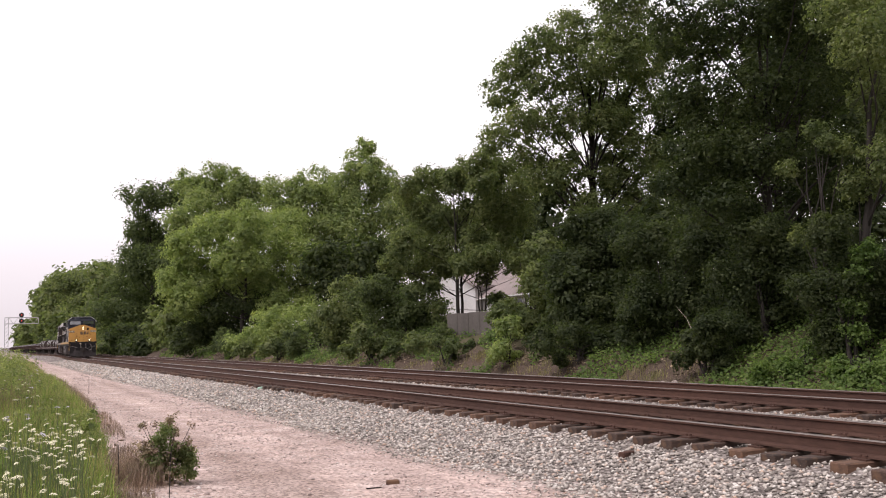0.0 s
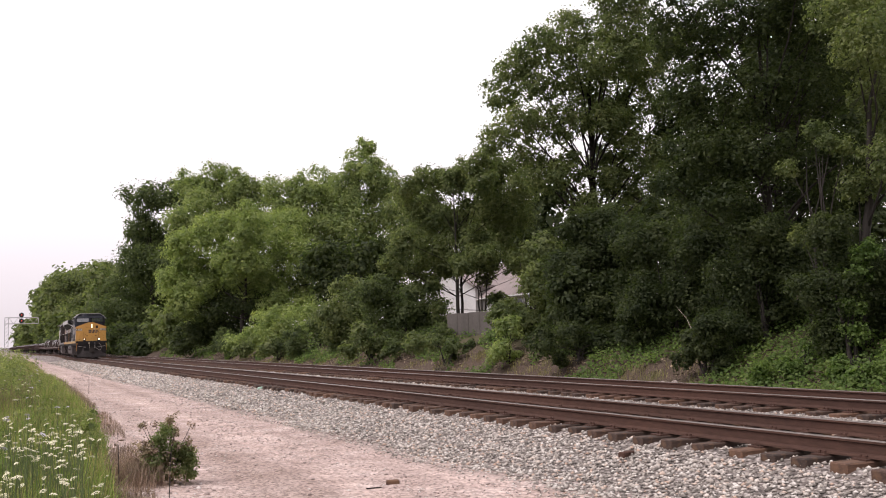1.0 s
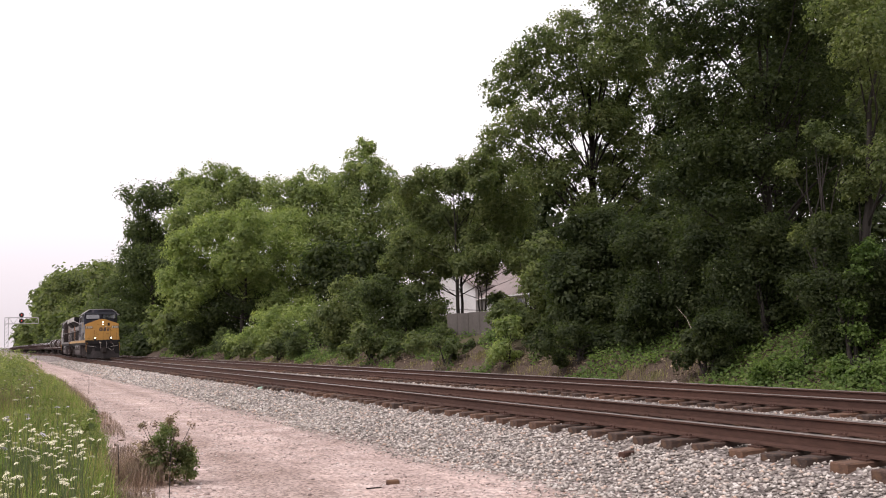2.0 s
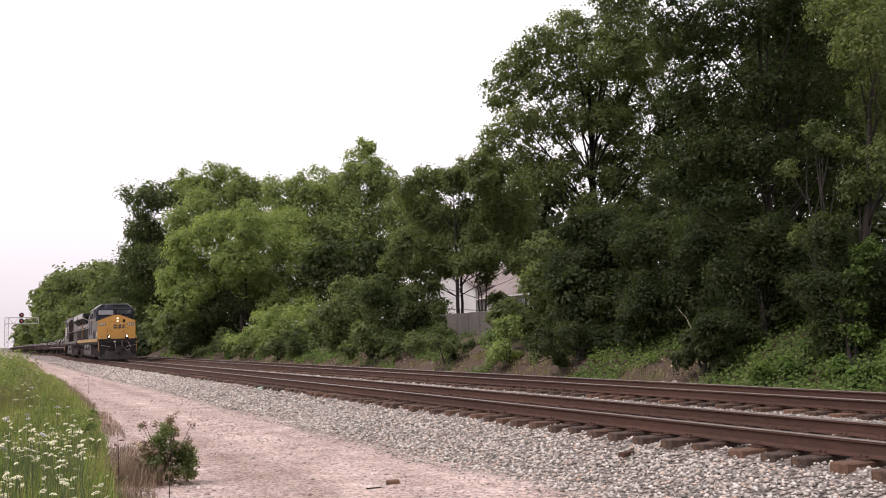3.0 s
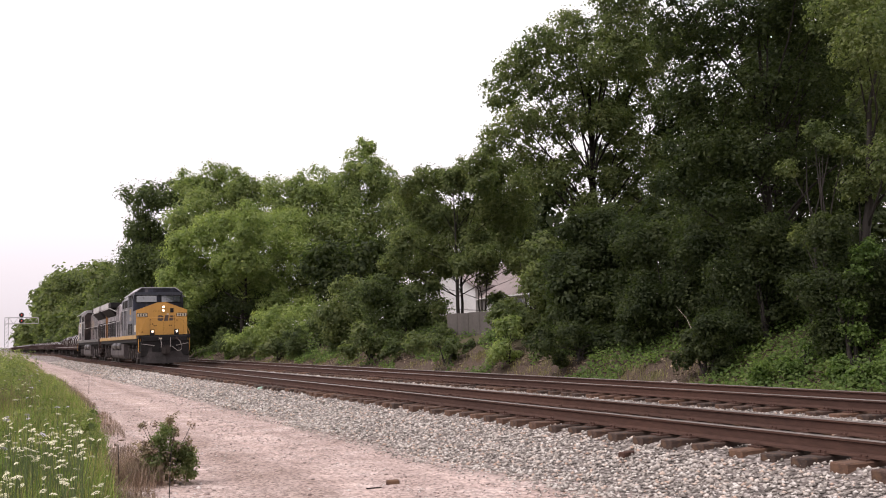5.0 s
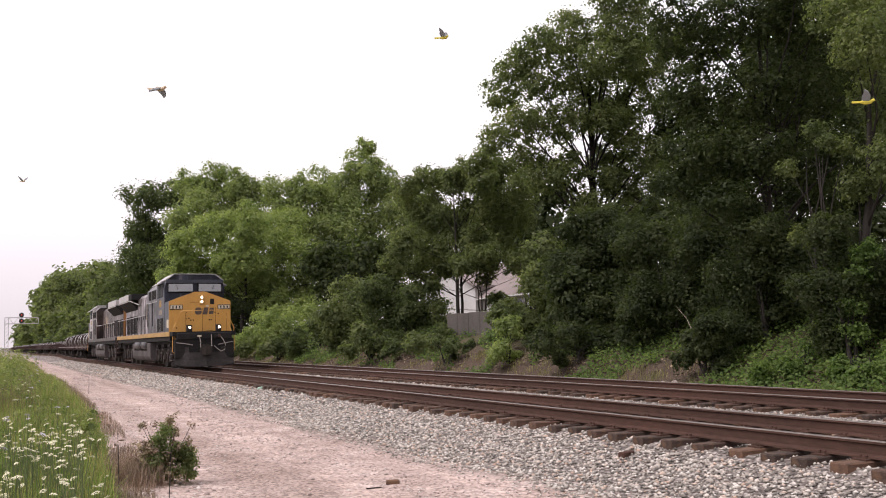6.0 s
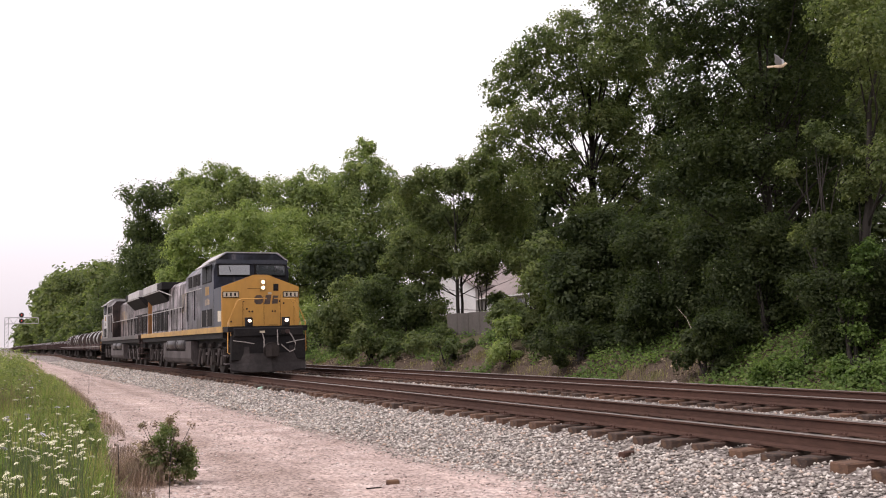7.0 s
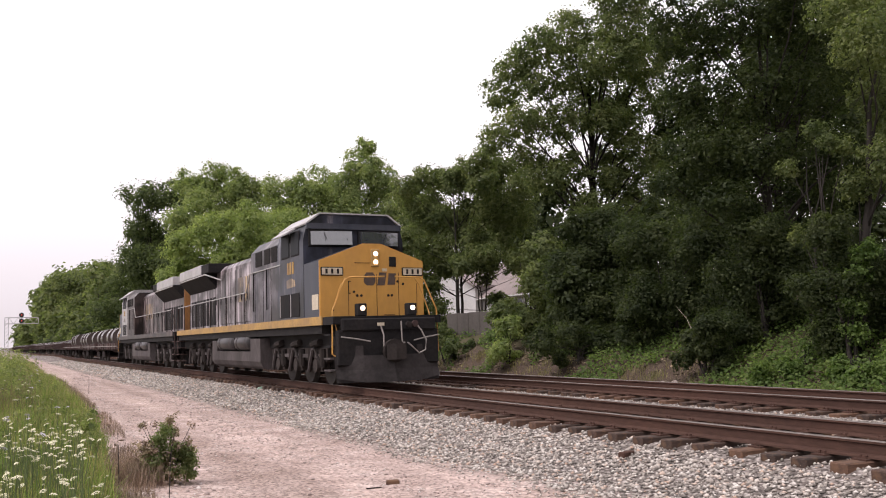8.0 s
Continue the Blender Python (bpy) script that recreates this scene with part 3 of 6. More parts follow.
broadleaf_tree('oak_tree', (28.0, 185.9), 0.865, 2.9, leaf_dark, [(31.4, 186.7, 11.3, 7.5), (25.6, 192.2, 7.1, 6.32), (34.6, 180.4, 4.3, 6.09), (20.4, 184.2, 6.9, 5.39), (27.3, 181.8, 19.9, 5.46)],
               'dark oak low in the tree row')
shrub(0.226, 6, leaf_mid, [(15.0, 60.7, 0.8, 0.67), (16.1, 59.1, 0.7, 0.74), (17.7, 58.5, 0.5, 0.74), (19.2, 57.9, 0.4, 0.66)],
      'low green bush beside the far track')
shrub(0.202, 5, leaf_mid, [(16.3, 43.6, 0.7, 0.63), (17.4, 43.0, 0.8, 0.7), (18.9, 43.1, 0.6, 0.65), (16.6, 42.7, 1.5, 0.82)],
      'low green bush on the earth bank')
shrub(0.17, 5, leaf_mid, [(16.0, 34.6, 0.9, 0.57), (17.1, 35.4, 1.0, 0.49), (17.7, 34.9, 0.4, 0.38), (18.8, 34.4, 0.3, 0.32)],
      'low tangled bush below the concrete wall')
shrub(0.153, 5, leaf_light, [(17.3, 30.1, 0.6, 0.62), (18.1, 30.4, 0.3, 0.43), (18.0, 30.5, 1.5, 0.63)],
      'bright green weedy bush below the wall')
shrub(0.133, 5, leaf_dark, [(16.2, 25.3, 0.9, 0.7), (17.5, 25.6, 1.0, 0.76), (18.5, 25.3, 1.0, 0.76), (19.0, 24.7, 0.8, 0.67), (17.0, 25.5, 0.3, 0.33)],
      'dark creeper-covered bush on the bank')
shrub(0.107, 5, leaf_dark, [(17.2, 18.9, 0.8, 0.61), (16.9, 19.3, 0.4, 0.34), (17.7, 18.7, 0.5, 0.51), (17.2, 18.5, 1.3, 0.66), (17.5, 18.6, 0.2, 0.45)],
      'dark bush beside the bare earth slip')
shrub(0.11, 5, leaf_ivy, [(16.9, 16.6, 0.1, 0.36), (17.2, 15.9, 0.2, 0.38), (18.2, 16.0, 0.6, 0.42), (17.4, 17.0, 0.2, 0.36), (18.0, 15.2, 0.45, 0.38)],
      'bright ivy-covered bush on the bank')
shrub(0.1, 5, leaf_ivy, [(16.9, 13.8, 0.1, 0.36), (17.3, 13.3, 0.3, 0.4), (17.9, 13.4, 0.55, 0.42), (17.2, 14.4, 0.2, 0.36)],
      'bright green creeper-covered bush at the end of the bank')
shrub(0.17, 4, leaf_oak, [(18.5, 34.8, 0.6, 0.49), (19.1, 34.1, 0.8, 0.54), (17.4, 34.3, 0.8, 0.42), (19.7, 34.0, 1.0, 0.48)],
      'brownish green weedy bush below the concrete wall')
# the shade under the oaks is carried by the dark leaf colour
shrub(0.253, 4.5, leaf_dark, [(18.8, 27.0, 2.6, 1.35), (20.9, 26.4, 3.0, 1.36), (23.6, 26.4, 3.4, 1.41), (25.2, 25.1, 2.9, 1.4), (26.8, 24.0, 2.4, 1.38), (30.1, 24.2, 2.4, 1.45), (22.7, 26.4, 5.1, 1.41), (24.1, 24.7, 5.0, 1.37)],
      'deep undergrowth under the oaks, shade put into its leaf colour')
shrub(0.24, 4.2, leaf_light, [(18.6, 65.0, 2.4, 1.83), (21.3, 66.7, 2.1, 1.9), (17.4, 66.9, 1.4, 1.3), (16.3, 68.4, 1.1, 1.18), (21.8, 64.3, 0.8, 1.2)],
      'bright green bushes at the foot of the bank')
shrub(0.2, 4.2, leaf_mid, [(18.1, 51.3, 2.6, 1.56), (20.1, 51.8, 3.0, 1.6), (19.7, 52.6, 4.3, 1.16), (18.6, 51.6, 1.3, 1.12), (20.9, 52.3, 1.2, 1.16)],
      'tangled green bushes above the far track')
shrub(0.2, 4.2, leaf_oak, [(19.7, 46.4, 2.4, 1.66), (20.5, 45.4, 3.2, 1.51), (21.5, 44.9, 2.4, 1.37), (18.9, 43.9, 1.0, 0.92), (21.0, 44.4, 1.1, 0.95), (18.8, 46.1, 3.8, 1.16)],
      'dark green thicket below the locust tree')
shrub(0.232, 5, leaf_mid, [(21.2, 40.3, 4.8, 0.76), (22.5, 40.2, 4.3, 0.64), (23.0, 40.2, 3.0, 0.57), (22.4, 40.6, 5.4, 0.77), (20.0, 41.8, 3.9, 0.77), (20.4, 41.8, 2.7, 0.51), (21.0, 41.8, 4.9, 0.71), (21.6, 40.1, 4.8, 0.69), (22.6, 39.7, 5.0, 0.63), (23.5, 39.6, 2.5, 0.7), (23.1, 40.0, 2.5, 0.51), (23.6, 39.0, 5.1, 0.82), (25.2, 40.3, 4.5, 0.85)],
      'leafy green bush among the locust trunks')
shrub(0.186, 5.5, leaf_mid, [(20.7, 32.1, 4.8, 0.95), (19.6, 30.8, 3.1, 1.05), (20.9, 31.5, 1.9, 1.16), (19.5, 31.7, 1.7, 0.97), (18.7, 32.2, 2.0, 0.77), (19.8, 31.8, 0.8, 0.77)],
      'leafy green bush beside the concrete wall')
# these four thickets are coloured dark for the shade of the boughs above
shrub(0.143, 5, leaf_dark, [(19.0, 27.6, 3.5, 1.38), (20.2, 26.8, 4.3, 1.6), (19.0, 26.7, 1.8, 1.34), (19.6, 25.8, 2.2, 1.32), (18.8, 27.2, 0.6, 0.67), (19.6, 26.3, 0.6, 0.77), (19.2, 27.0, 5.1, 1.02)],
      'dense thicket under the oak, leaf colour darkened for shade')
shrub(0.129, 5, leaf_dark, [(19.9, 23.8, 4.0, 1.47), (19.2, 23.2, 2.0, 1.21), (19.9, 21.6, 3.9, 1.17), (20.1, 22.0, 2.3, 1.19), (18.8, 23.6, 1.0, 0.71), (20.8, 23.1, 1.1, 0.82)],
      'thicket on the bank, leaf colour darkened for shade')
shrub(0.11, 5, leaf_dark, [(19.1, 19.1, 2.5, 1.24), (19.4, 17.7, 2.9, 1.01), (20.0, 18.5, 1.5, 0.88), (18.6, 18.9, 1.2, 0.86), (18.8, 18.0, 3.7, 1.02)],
      'thicket above ivy on the bank, leaf colour darkened for shade')
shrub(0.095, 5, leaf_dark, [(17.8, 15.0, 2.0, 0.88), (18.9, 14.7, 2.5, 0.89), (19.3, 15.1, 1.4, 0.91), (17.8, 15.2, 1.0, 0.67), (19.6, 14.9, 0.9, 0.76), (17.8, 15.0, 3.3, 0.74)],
      'leafy thicket under overhanging boughs, leaf colour darkened for shade')


# added shrub; its dark leaf colour is the shade under the overhanging crown
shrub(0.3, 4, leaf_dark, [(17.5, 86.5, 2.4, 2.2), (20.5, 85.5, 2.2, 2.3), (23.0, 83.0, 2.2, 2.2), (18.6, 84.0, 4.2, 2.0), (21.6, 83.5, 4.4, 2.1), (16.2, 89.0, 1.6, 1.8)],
      'undergrowth below the bushy tree, shade put into its dark leaves')
shrub(0.22, 4, leaf_oak, [(17.2, 74.5, 1.0, 1.2), (18.6, 72.6, 1.4, 1.3), (20.0, 71.5, 1.8, 1.4), (17.6, 77.5, 1.3, 1.3)],
      'green thicket at the foot of the bank')
shrub(0.2, 4, leaf_oak, [(17.6, 56.5, 1.1, 1.1), (18.9, 56.0, 1.6, 1.2), (20.3, 56.0, 2.4, 1.3), (17.0, 59.0, 0.8, 0.9), (22.0, 57.0, 3.0, 1.4)],
      'brownish green thicket above the far track')
shrub(0.17, 4, leaf_oak, [(18.4, 40.0, 0.9, 0.7), (19.3, 39.4, 1.2, 0.7), (17.7, 41.0, 0.6, 0.6), (19.4, 38.0, 0.9, 0.6), (18.7, 37.2, 0.5, 0.5)],
      'low dark weeds below the board fence')

# filler shrub closing a sky gap; dark leaves stand in for shade
shrub(0.45, 3.5, leaf_dark, [(20.5, 97.0, 4.5, 2.6), (22.5, 96.0, 5.5, 2.6), (24.5, 95.0, 5.0, 2.6), (21.5, 96.0, 8.0, 2.4), (23.8, 95.0, 8.2, 2.4)],
      'undergrowth added behind the bushy tree, coloured dark for shade')
# added sapling and spray: brighter leaf colours stand in for sunlit foliage behind
shrub(0.1, 3.4, leaf_ivy, [(17.9, 14.7, 1.7, 0.42), (17.9, 14.3, 2.4, 0.38), (17.9, 15.0, 2.2, 0.36), (17.9, 14.6, 1.1, 0.4), (17.9, 14.1, 2.9, 0.32)],
      'added sapling among the dark bushes, leaf colour bright as if sunlit')
shrub(0.1, 2.4, leaf_mid, [(18.2, 15.1, 5.7, 0.36), (18.2, 15.6, 6.1, 0.36), (18.2, 14.7, 5.5, 0.32), (18.2, 16.2, 3.5, 0.34), (18.2, 16.4, 5.2, 0.34)],
      'added spray on a thin stem, leaf colour brighter as if sunlit')


def far_tree(x, y, height, width, rng, material, label):
    z0 = ground_z(x, y)
    lobes = []
    for i in range(9):
        f = 0.08 + 0.86 * (i + rng.random()) / 9
        wdt = width * 0.5 * (1 - abs(f - 0.5) * 0.9)
        a = rng.uniform(0, 6.28)
        lobes.append((x + math.cos(a) * wdt * 0.6, y + math.sin(a) * wdt * 0.6, z0 + height * f, width * rng.uniform(0.22, 0.32)))
    lobes.append((x, y, z0 + height * 0.88, width * 0.22))
    return broadleaf_tree("tree", (x, y), max(0.3, 7.5 * abs(y) / 1594) if y > 10 else 0.9, 2.0, material, lobes, label)


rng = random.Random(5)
# distant crowns take the paler leaf_mid, haze put into the leaf colour
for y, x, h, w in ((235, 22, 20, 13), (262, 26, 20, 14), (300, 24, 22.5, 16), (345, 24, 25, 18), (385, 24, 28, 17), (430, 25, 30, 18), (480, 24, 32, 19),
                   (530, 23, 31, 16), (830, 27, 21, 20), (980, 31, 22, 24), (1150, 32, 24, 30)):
    tagged(far_tree(x, y, h, w, rng, leaf_mid, "distant green tree in the row beside the line, paled for haze"), group="trees beside the line")

# out-of-view row, added so the windshield mirrors dark trees
for y, x, h, w in ((4, 25, 19, 9), (-8, 23, 20, 10), (-20, 26, 21, 11), (-34, 23, 20, 11), (-50, 25, 22, 12), (-68, 24, 22, 13), (-90, 23, 22, 14)):
    tagged(far_tree(x, y, h, w, rng, leaf_dark, "unseen dark green tree further along the bank, added for reflections"), group="trees beside the line")

for i in range(15):
    y = 112 + 20 * i
    x = 18.5 + rng.uniform(-1, 1)
    lobes = [(x + rng.uniform(-1, 2), y + rng.uniform(-9, 9), ground_z(x, y) + rng.uniform(0.6, 3.2), rng.uniform(1.8, 3.2)) for k in range(6)]
    tagged(shrub(8.2 * y / 1594, 4, leaf_dark if i % 3 else leaf_mid, lobes, "dark green thicket at the foot of the distant trees"), group="thickets beside the line")

# creeper, weeds and grass on the earth bank
def bank_cover():
    g = np.random.default_rng(77)
    n = 100000
    y = 8 + 100 * g.random(n) ** 1.7
    x = 16.2 + 5.0 * g.random(n) ** 1.3
    keep = np.array([noise.noise((a * 0.55, b * 0.28, 4.0)) + 0.12 * (a - 17) > -0.05 for a, b in zip(x, y)])
    patchy = np.array([noise.noise((a * 0.7, b * 0.5, 8.0)) for a, b in zip(x, y)])
    keep |= (y < 18.6) & (x > 16.35 + 0.5 * patchy)
    keep &= (y < 27) | (patchy > -0.02)
    keep &= (y < 40) | (x > 17.0)
    keep &= ~((abs(y - 19.6 - 0.5 * (x - 16)) < 1.0) & (x < 18.6))
    x, y = x[keep], y[keep]
    z = np.array([ground_z(a, b) for a, b in zip(x, y)]) + 0.05 + 0.32 * g.random(len(x)) ** 2
    P = np.stack([x, y, z], 1)
    m = len(P)
    N = np.array((-0.35, -0.15, 0.8)) + g.normal(size=(m, 3)) * 0.4
    N /= np.linalg.norm(N, axis=1)[:, None]
    A = g.normal(size=(m, 3))
    A -= N * (A * N).sum(1)[:, None]
    A /= np.linalg.norm(A, axis=1)[:, None]
    B = np.cross(N, A)
    s = (g.uniform(0.05, 0.11, m) * (1 + y / 110))[:, None]
    V = np.stack([P - A * s * 0.5, P + B * s * 0.42, P + A * s * 0.5 - N * s * 0.12, P - B * s * 0.42], 1).reshape(-1, 3)
    ob = new("ground_creeper", mesh_from_quads("ground_creeper", V, np.arange(4 * m).reshape(-1, 4), leaf_ivy))
    tagged(ob, "bright green creeper and weeds over the bank", "ground cover", kind="stuff")


bank_cover()


def leaf_litter():
    """Fallen leaves and bits of bark over the bare earth of the bank."""
    g = np.random.default_rng(78)
    n = 26000
    y = 9 + 90 * g.random(n) ** 1.6
    x = 15.3 + 3.6 * g.random(n) ** 1.2
    ok = np.array([noise.noise((a * 0.9, b * 0.5, 21.0)) for a, b in zip(x, y)]) > -0.18
    x, y = x[ok], y[ok]
    m = len(x)
    P = np.stack([x, y, np.array([ground_z(a, b) for a, b in zip(x, y)]) + 0.02 + 0.03 * g.random(m)], 1)
    N = np.array((-0.3, -0.1, 1.0)) + g.normal(size=(m, 3)) * 0.45
    N /= np.linalg.norm(N, axis=1)[:, None]
    A = g.normal(size=(m, 3))
    A -= N * (A * N).sum(1)[:, None]
    A /= np.linalg.norm(A, axis=1)[:, None]
    B = np.cross(N, A)
    s = (g.uniform(0.03, 0.11, m) * (1 + y / 90))[:, None]
    V = np.stack([P - A * s * 0.5, P + B * s * 0.3 + N * s * 0.1, P + A * s * 0.5, P - B * s * 0.3 + N * s * 0.1], 1).reshape(-1, 3)
    ob = new("leaf_litter", mesh_from_quads("leaf_litter", V, np.arange(4 * m).reshape(-1, 4), litter_leaf))
    tagged(ob, "brown fallen leaves and litter on the earth bank", "leaf litter", kind="stuff")


leaf_litter()


def scattered_stones():
    """Crushed stone between and beside the rails, each stone a rough octahedron."""
    g = np.random.default_rng(9)
    zones = ((5.7, 7.8, 5, 22, 440), (4.4, 6.0, 5, 34, 130), (7.8, 10.3, 5, 20, 150), (10.3, 12.15, 6, 26, 200), (12.3, 15.4, 7, 24, 90), (5.8, 7.8, 22, 46, 170), (7.8, 15.4, 24, 46, 40), (5.6, 7.8, 46, 120, 45), (2.0, 5.0, 7, 24, 150), (2.0, 5.2, 24, 60, 30))
    X, Y = [], []
    for x0, x1, y0, y1, d in zones:
        n = int((x1 - x0) * (y1 - y0) * d)
        X.append(g.uniform(x0, x1, n))
        Y.append(y0 + (y1 - y0) * g.random(n) ** (1.0 if x1 > 6.1 and y1 < 100 else 1.6))
    X, Y = np.concatenate(X), np.concatenate(Y)
    keep = np.ones(len(X), bool)
    for c in (NEAR_TRACK, FAR_TRACK):
        for s in (-1, 1):
            keep &= abs(X - c - s * GAUGE / 2) > 0.1
    rim = np.array([noise.noise((0.0, b * 0.35, 5.0)) for b in Y])
    patch = np.array([noise.noise((a * 0.8, b * 0.22, 31.0)) for a, b in zip(X, Y)])
    keep &= (X > 5.4) | (g.random(len(X)) < np.clip(0.35 + 1.6 * patch, 0.05, 1.0))
    keep &= (X > 6.0 + 0.9 * rim) | (g.random(len(X)) < 0.45)
    X, Y = X[keep], Y[keep]
    n = len(X)
    Z = np.array([ground_z(a, b) for a, b in zip(X, Y)])
    r = g.uniform(0.014, 0.034, n) * np.where(X < 5.9, 0.62, 1.0) * np.where(X > 10.2, 0.8, 1.0) * np.where(Y > 22, 1.35, 1.0) * np.where(Y > 46, 1.7, 1.0)
    Z = Z + r * 0.35
    dirs = np.array([(1, 0, 0), (0, 1, 0), (-1, 0, 0), (0, -1, 0), (0, 0, 1), (0, 0, -1)], float)
    a = g.uniform(0, 6.28, n)
    ca, sa = np.cos(a), np.sin(a)
    V = dirs[None] * g.uniform(0.65, 1.35, (n, 6, 1)) + g.normal(size=(n, 6, 3)) * 0.22
    V = V * r[:, None, None] * np.array((1.3, 1.0, 0.68))
    V = np.stack([V[..., 0] * ca[:, None] - V[..., 1] * sa[:, None], V[..., 0] * sa[:, None] + V[..., 1] * ca[:, None], V[..., 2]], 2)
    V += np.stack([X, Y, Z], 1)[:, None]
    on_lane = X < 5.6
    f = np.array([(0, 1, 4), (1, 2, 4), (2, 3, 4), (3, 0, 4), (1, 0, 5), (2, 1, 5), (3, 2, 5), (0, 3, 5)])
    for mask, name, material, label in ((~on_lane, "ballast", stone_mat, "loose grey and pinkish crushed stone ballast"),
                                        (on_lane, "lane_gravel", lane_stone_mat, "small pale stones pressed into the dirt lane")):
        F = (f[None] + 6 * np.arange(mask.sum())[:, None, None]).reshape(-1, 3)
        tagged(new(name, mesh_from_quads(name, V[mask].reshape(-1, 3), F, material)), label, "gravel", kind="stuff")


scattered_stones()


def rough_stones(name, count, seed, xr, yr, size, label):
    g = np.random.default_rng(seed)
    X, Y = g.uniform(*xr, count), yr[0] + (yr[1] - yr[0]) * g.random(count) ** 1.6
    r = size * g.uniform(0.35, 1.0, count) ** 1.5
    Z = np.array([ground_z(a, b) for a, b in zip(X, Y)]) + 0.25 * r
    V, Q = [], []
    ico = bmesh.new()
    bmesh.ops.create_icosphere(ico, subdivisions=1, radius=1)
    base = np.array([v.co for v in ico.verts])
    ico.verts.index_update()
    tri = np.array([[v.index for v in f.verts] for f in ico.faces])
    ico.free()
    for i in range(count):
        k = base * g.uniform(0.7, 1.25, (len(base), 1)) * np.array((1.3, 1.0, 0.65)) * r[i]
        a = g.uniform(0, 6.28)
        k = k @ np.array([[math.cos(a), math.sin(a), 0], [-math.sin(a), math.cos(a), 0], [0, 0, 1]])
        V.append(k + np.array((X[i], Y[i], Z[i])))
        Q.append(tri + i * len(base))
    tagged(new(name, mesh_from_quads(name, np.concatenate(V), np.concatenate(Q), lane_stone_mat)), label, "stones", kind="stuff")


rough_stones("bank_stones", 420, 61, (15.5, 16.9), (9, 75), 0.10, "pale loose stones along the foot of the bank")
rough_stones("verge_stones", 520, 63, (1.2, 2.5), (8, 16), 0.035, "pale stones and dry litter at the edge of the lane")
rough_stones("lane_stones", 110, 62, (1.9, 5.6), (8, 34), 0.03, "small loose stones on the dirt lane")


def verge_edge(y):
    return float(np.interp(y, [5, 11, 16, 22, 35, 58, 106], [0.8, 1.2, 1.65, 2.1, 2.4, 2.8, 3.5]))


def verge_grass(name, count, seed, material, label, x_min, tall, y_max, wide, fringe=False):
    g = np.random.default_rng(seed)
    y = 6.5 + (y_max - 6.5) * g.random(count) ** 1.8
    e = np.array([verge_edge(q) for q in y])
    x = e - (0.95 * g.random(count) - 0.5 if fringe else (e - x_min) * g.random(count))
    ok = np.array([noise.noise((a * 0.8, b * 0.35, seed)) for a, b in zip(x, y)]) > (-0.22 if fringe else -0.45)
    x, y = x[ok], y[ok]
    blades(name, x, y, tall * (0.7 + 0.3 * np.clip((y - 8) / 5, 0, 1) + 0.6 * np.clip((y - 18) / 20, 0, 1)), wide, material, label, g)


def blades(name, x, y, tall, wide, material, label, g):
    """Thin leaning blades that stand on the ground at x, y."""
    n = len(x)
    z = np.array([ground_z(a, b) for a, b in zip(x, y)]) - 0.02
    h = tall * g.uniform(0.35, 1.1, n) * (0.75 + 0.4 * np.array([noise.noise((a * 0.5, b * 0.3, 9)) for a, b in zip(x, y)]))
    yaw = g.uniform(0, 6.28, n)
    lean = h * g.uniform(0.05, 0.6, n)
    d = np.stack([np.cos(yaw), np.sin(yaw), 0 * yaw], 1)
    b = np.stack([-np.sin(yaw), np.cos(yaw), 0 * yaw], 1)
    w = (wide * g.uniform(0.6, 1.4, n) * (1 + y / 110))[:, None]
    P = np.stack([x, y, z], 1)
    up = np.stack([0 * h, 0 * h, h], 1)
    bow = P + up * 0.58 + d * lean[:, None] * 0.4
    tip = P + up * (1 - 0.25 * (lean / h))[:, None] + d * lean[:, None]
    V = np.stack([P - b * w * 0.4, P + b * w * 0.4, bow + b * w * 0.45, bow - b * w * 0.45, tip + b * w * 0.06, tip - b * w * 0.06], 1)
    Q = (np.array([(0, 1, 2, 3), (3, 2, 4, 5)])[None] + 6 * np.arange(n)[:, None, None]).reshape(-1, 4)
    ob = new(name, mesh_from_quads(name, V.reshape(-1, 3), Q, material))
    tagged(ob, label, "grass", kind="stuff")


def bank_tufts(name, count, seed, material, label):
    g = np.random.default_rng(seed)
    k = count // 45
    cx, cy = 15.9 + 2.4 * g.random(k) ** 1.3, 10 + 60 * g.random(k) ** 1.5
    i = g.integers(0, k, count)
    blades(name, cx[i] + g.normal(size=count) * 0.14, cy[i] + g.normal(size=count) * 0.2, 0.32, 0.008, material, label, g)


bank_tufts("bank_straw", 7000, 71, dry_leaf, "dry brown grass tufts along the bank")
bank_tufts("bank_grass", 11000, 72, grass_leaf, "green and yellow grass tufts along the bank")


def tall_weeds():
    g = random.Random(52)
    lobes = []
    for i in range(120):
        y = 24 + 60 * g.random() ** 1.4
        x = g.uniform(-1.2, 0.020 * y + 0.4)
        r = g.uniform(0.22, 0.42)
        lobes.append((x, y, ground_z(x, y) + g.uniform(0.3, 1.45), r))
    v, q = leaf_cloud(lobes, 0.07, 0.5, np.random.default_rng(6), flat=1.2, clumped=0.5)
    tagged(new("tall_weeds", mesh_from_quads("tall_weeds", v, q, weed_leaf)), "tall pale green weeds on the far verge", "weeds", kind="stuff")
    rg = np.random.default_rng(53)
    y = 24 + 60 * rg.random(2600) ** 1.4
    blades("tall_stalks", rg.uniform(-1.2, 0.02 * y + 0.5), y, 1.55, 0.0050, dry_leaf, "tall dry stalks on the far verge", rg)


tall_weeds()
verge_grass("verge_grass", 54000, 21, grass_leaf, "long green and straw-coloured grass on the verge", -3.0, 0.52, 110, 0.0095)
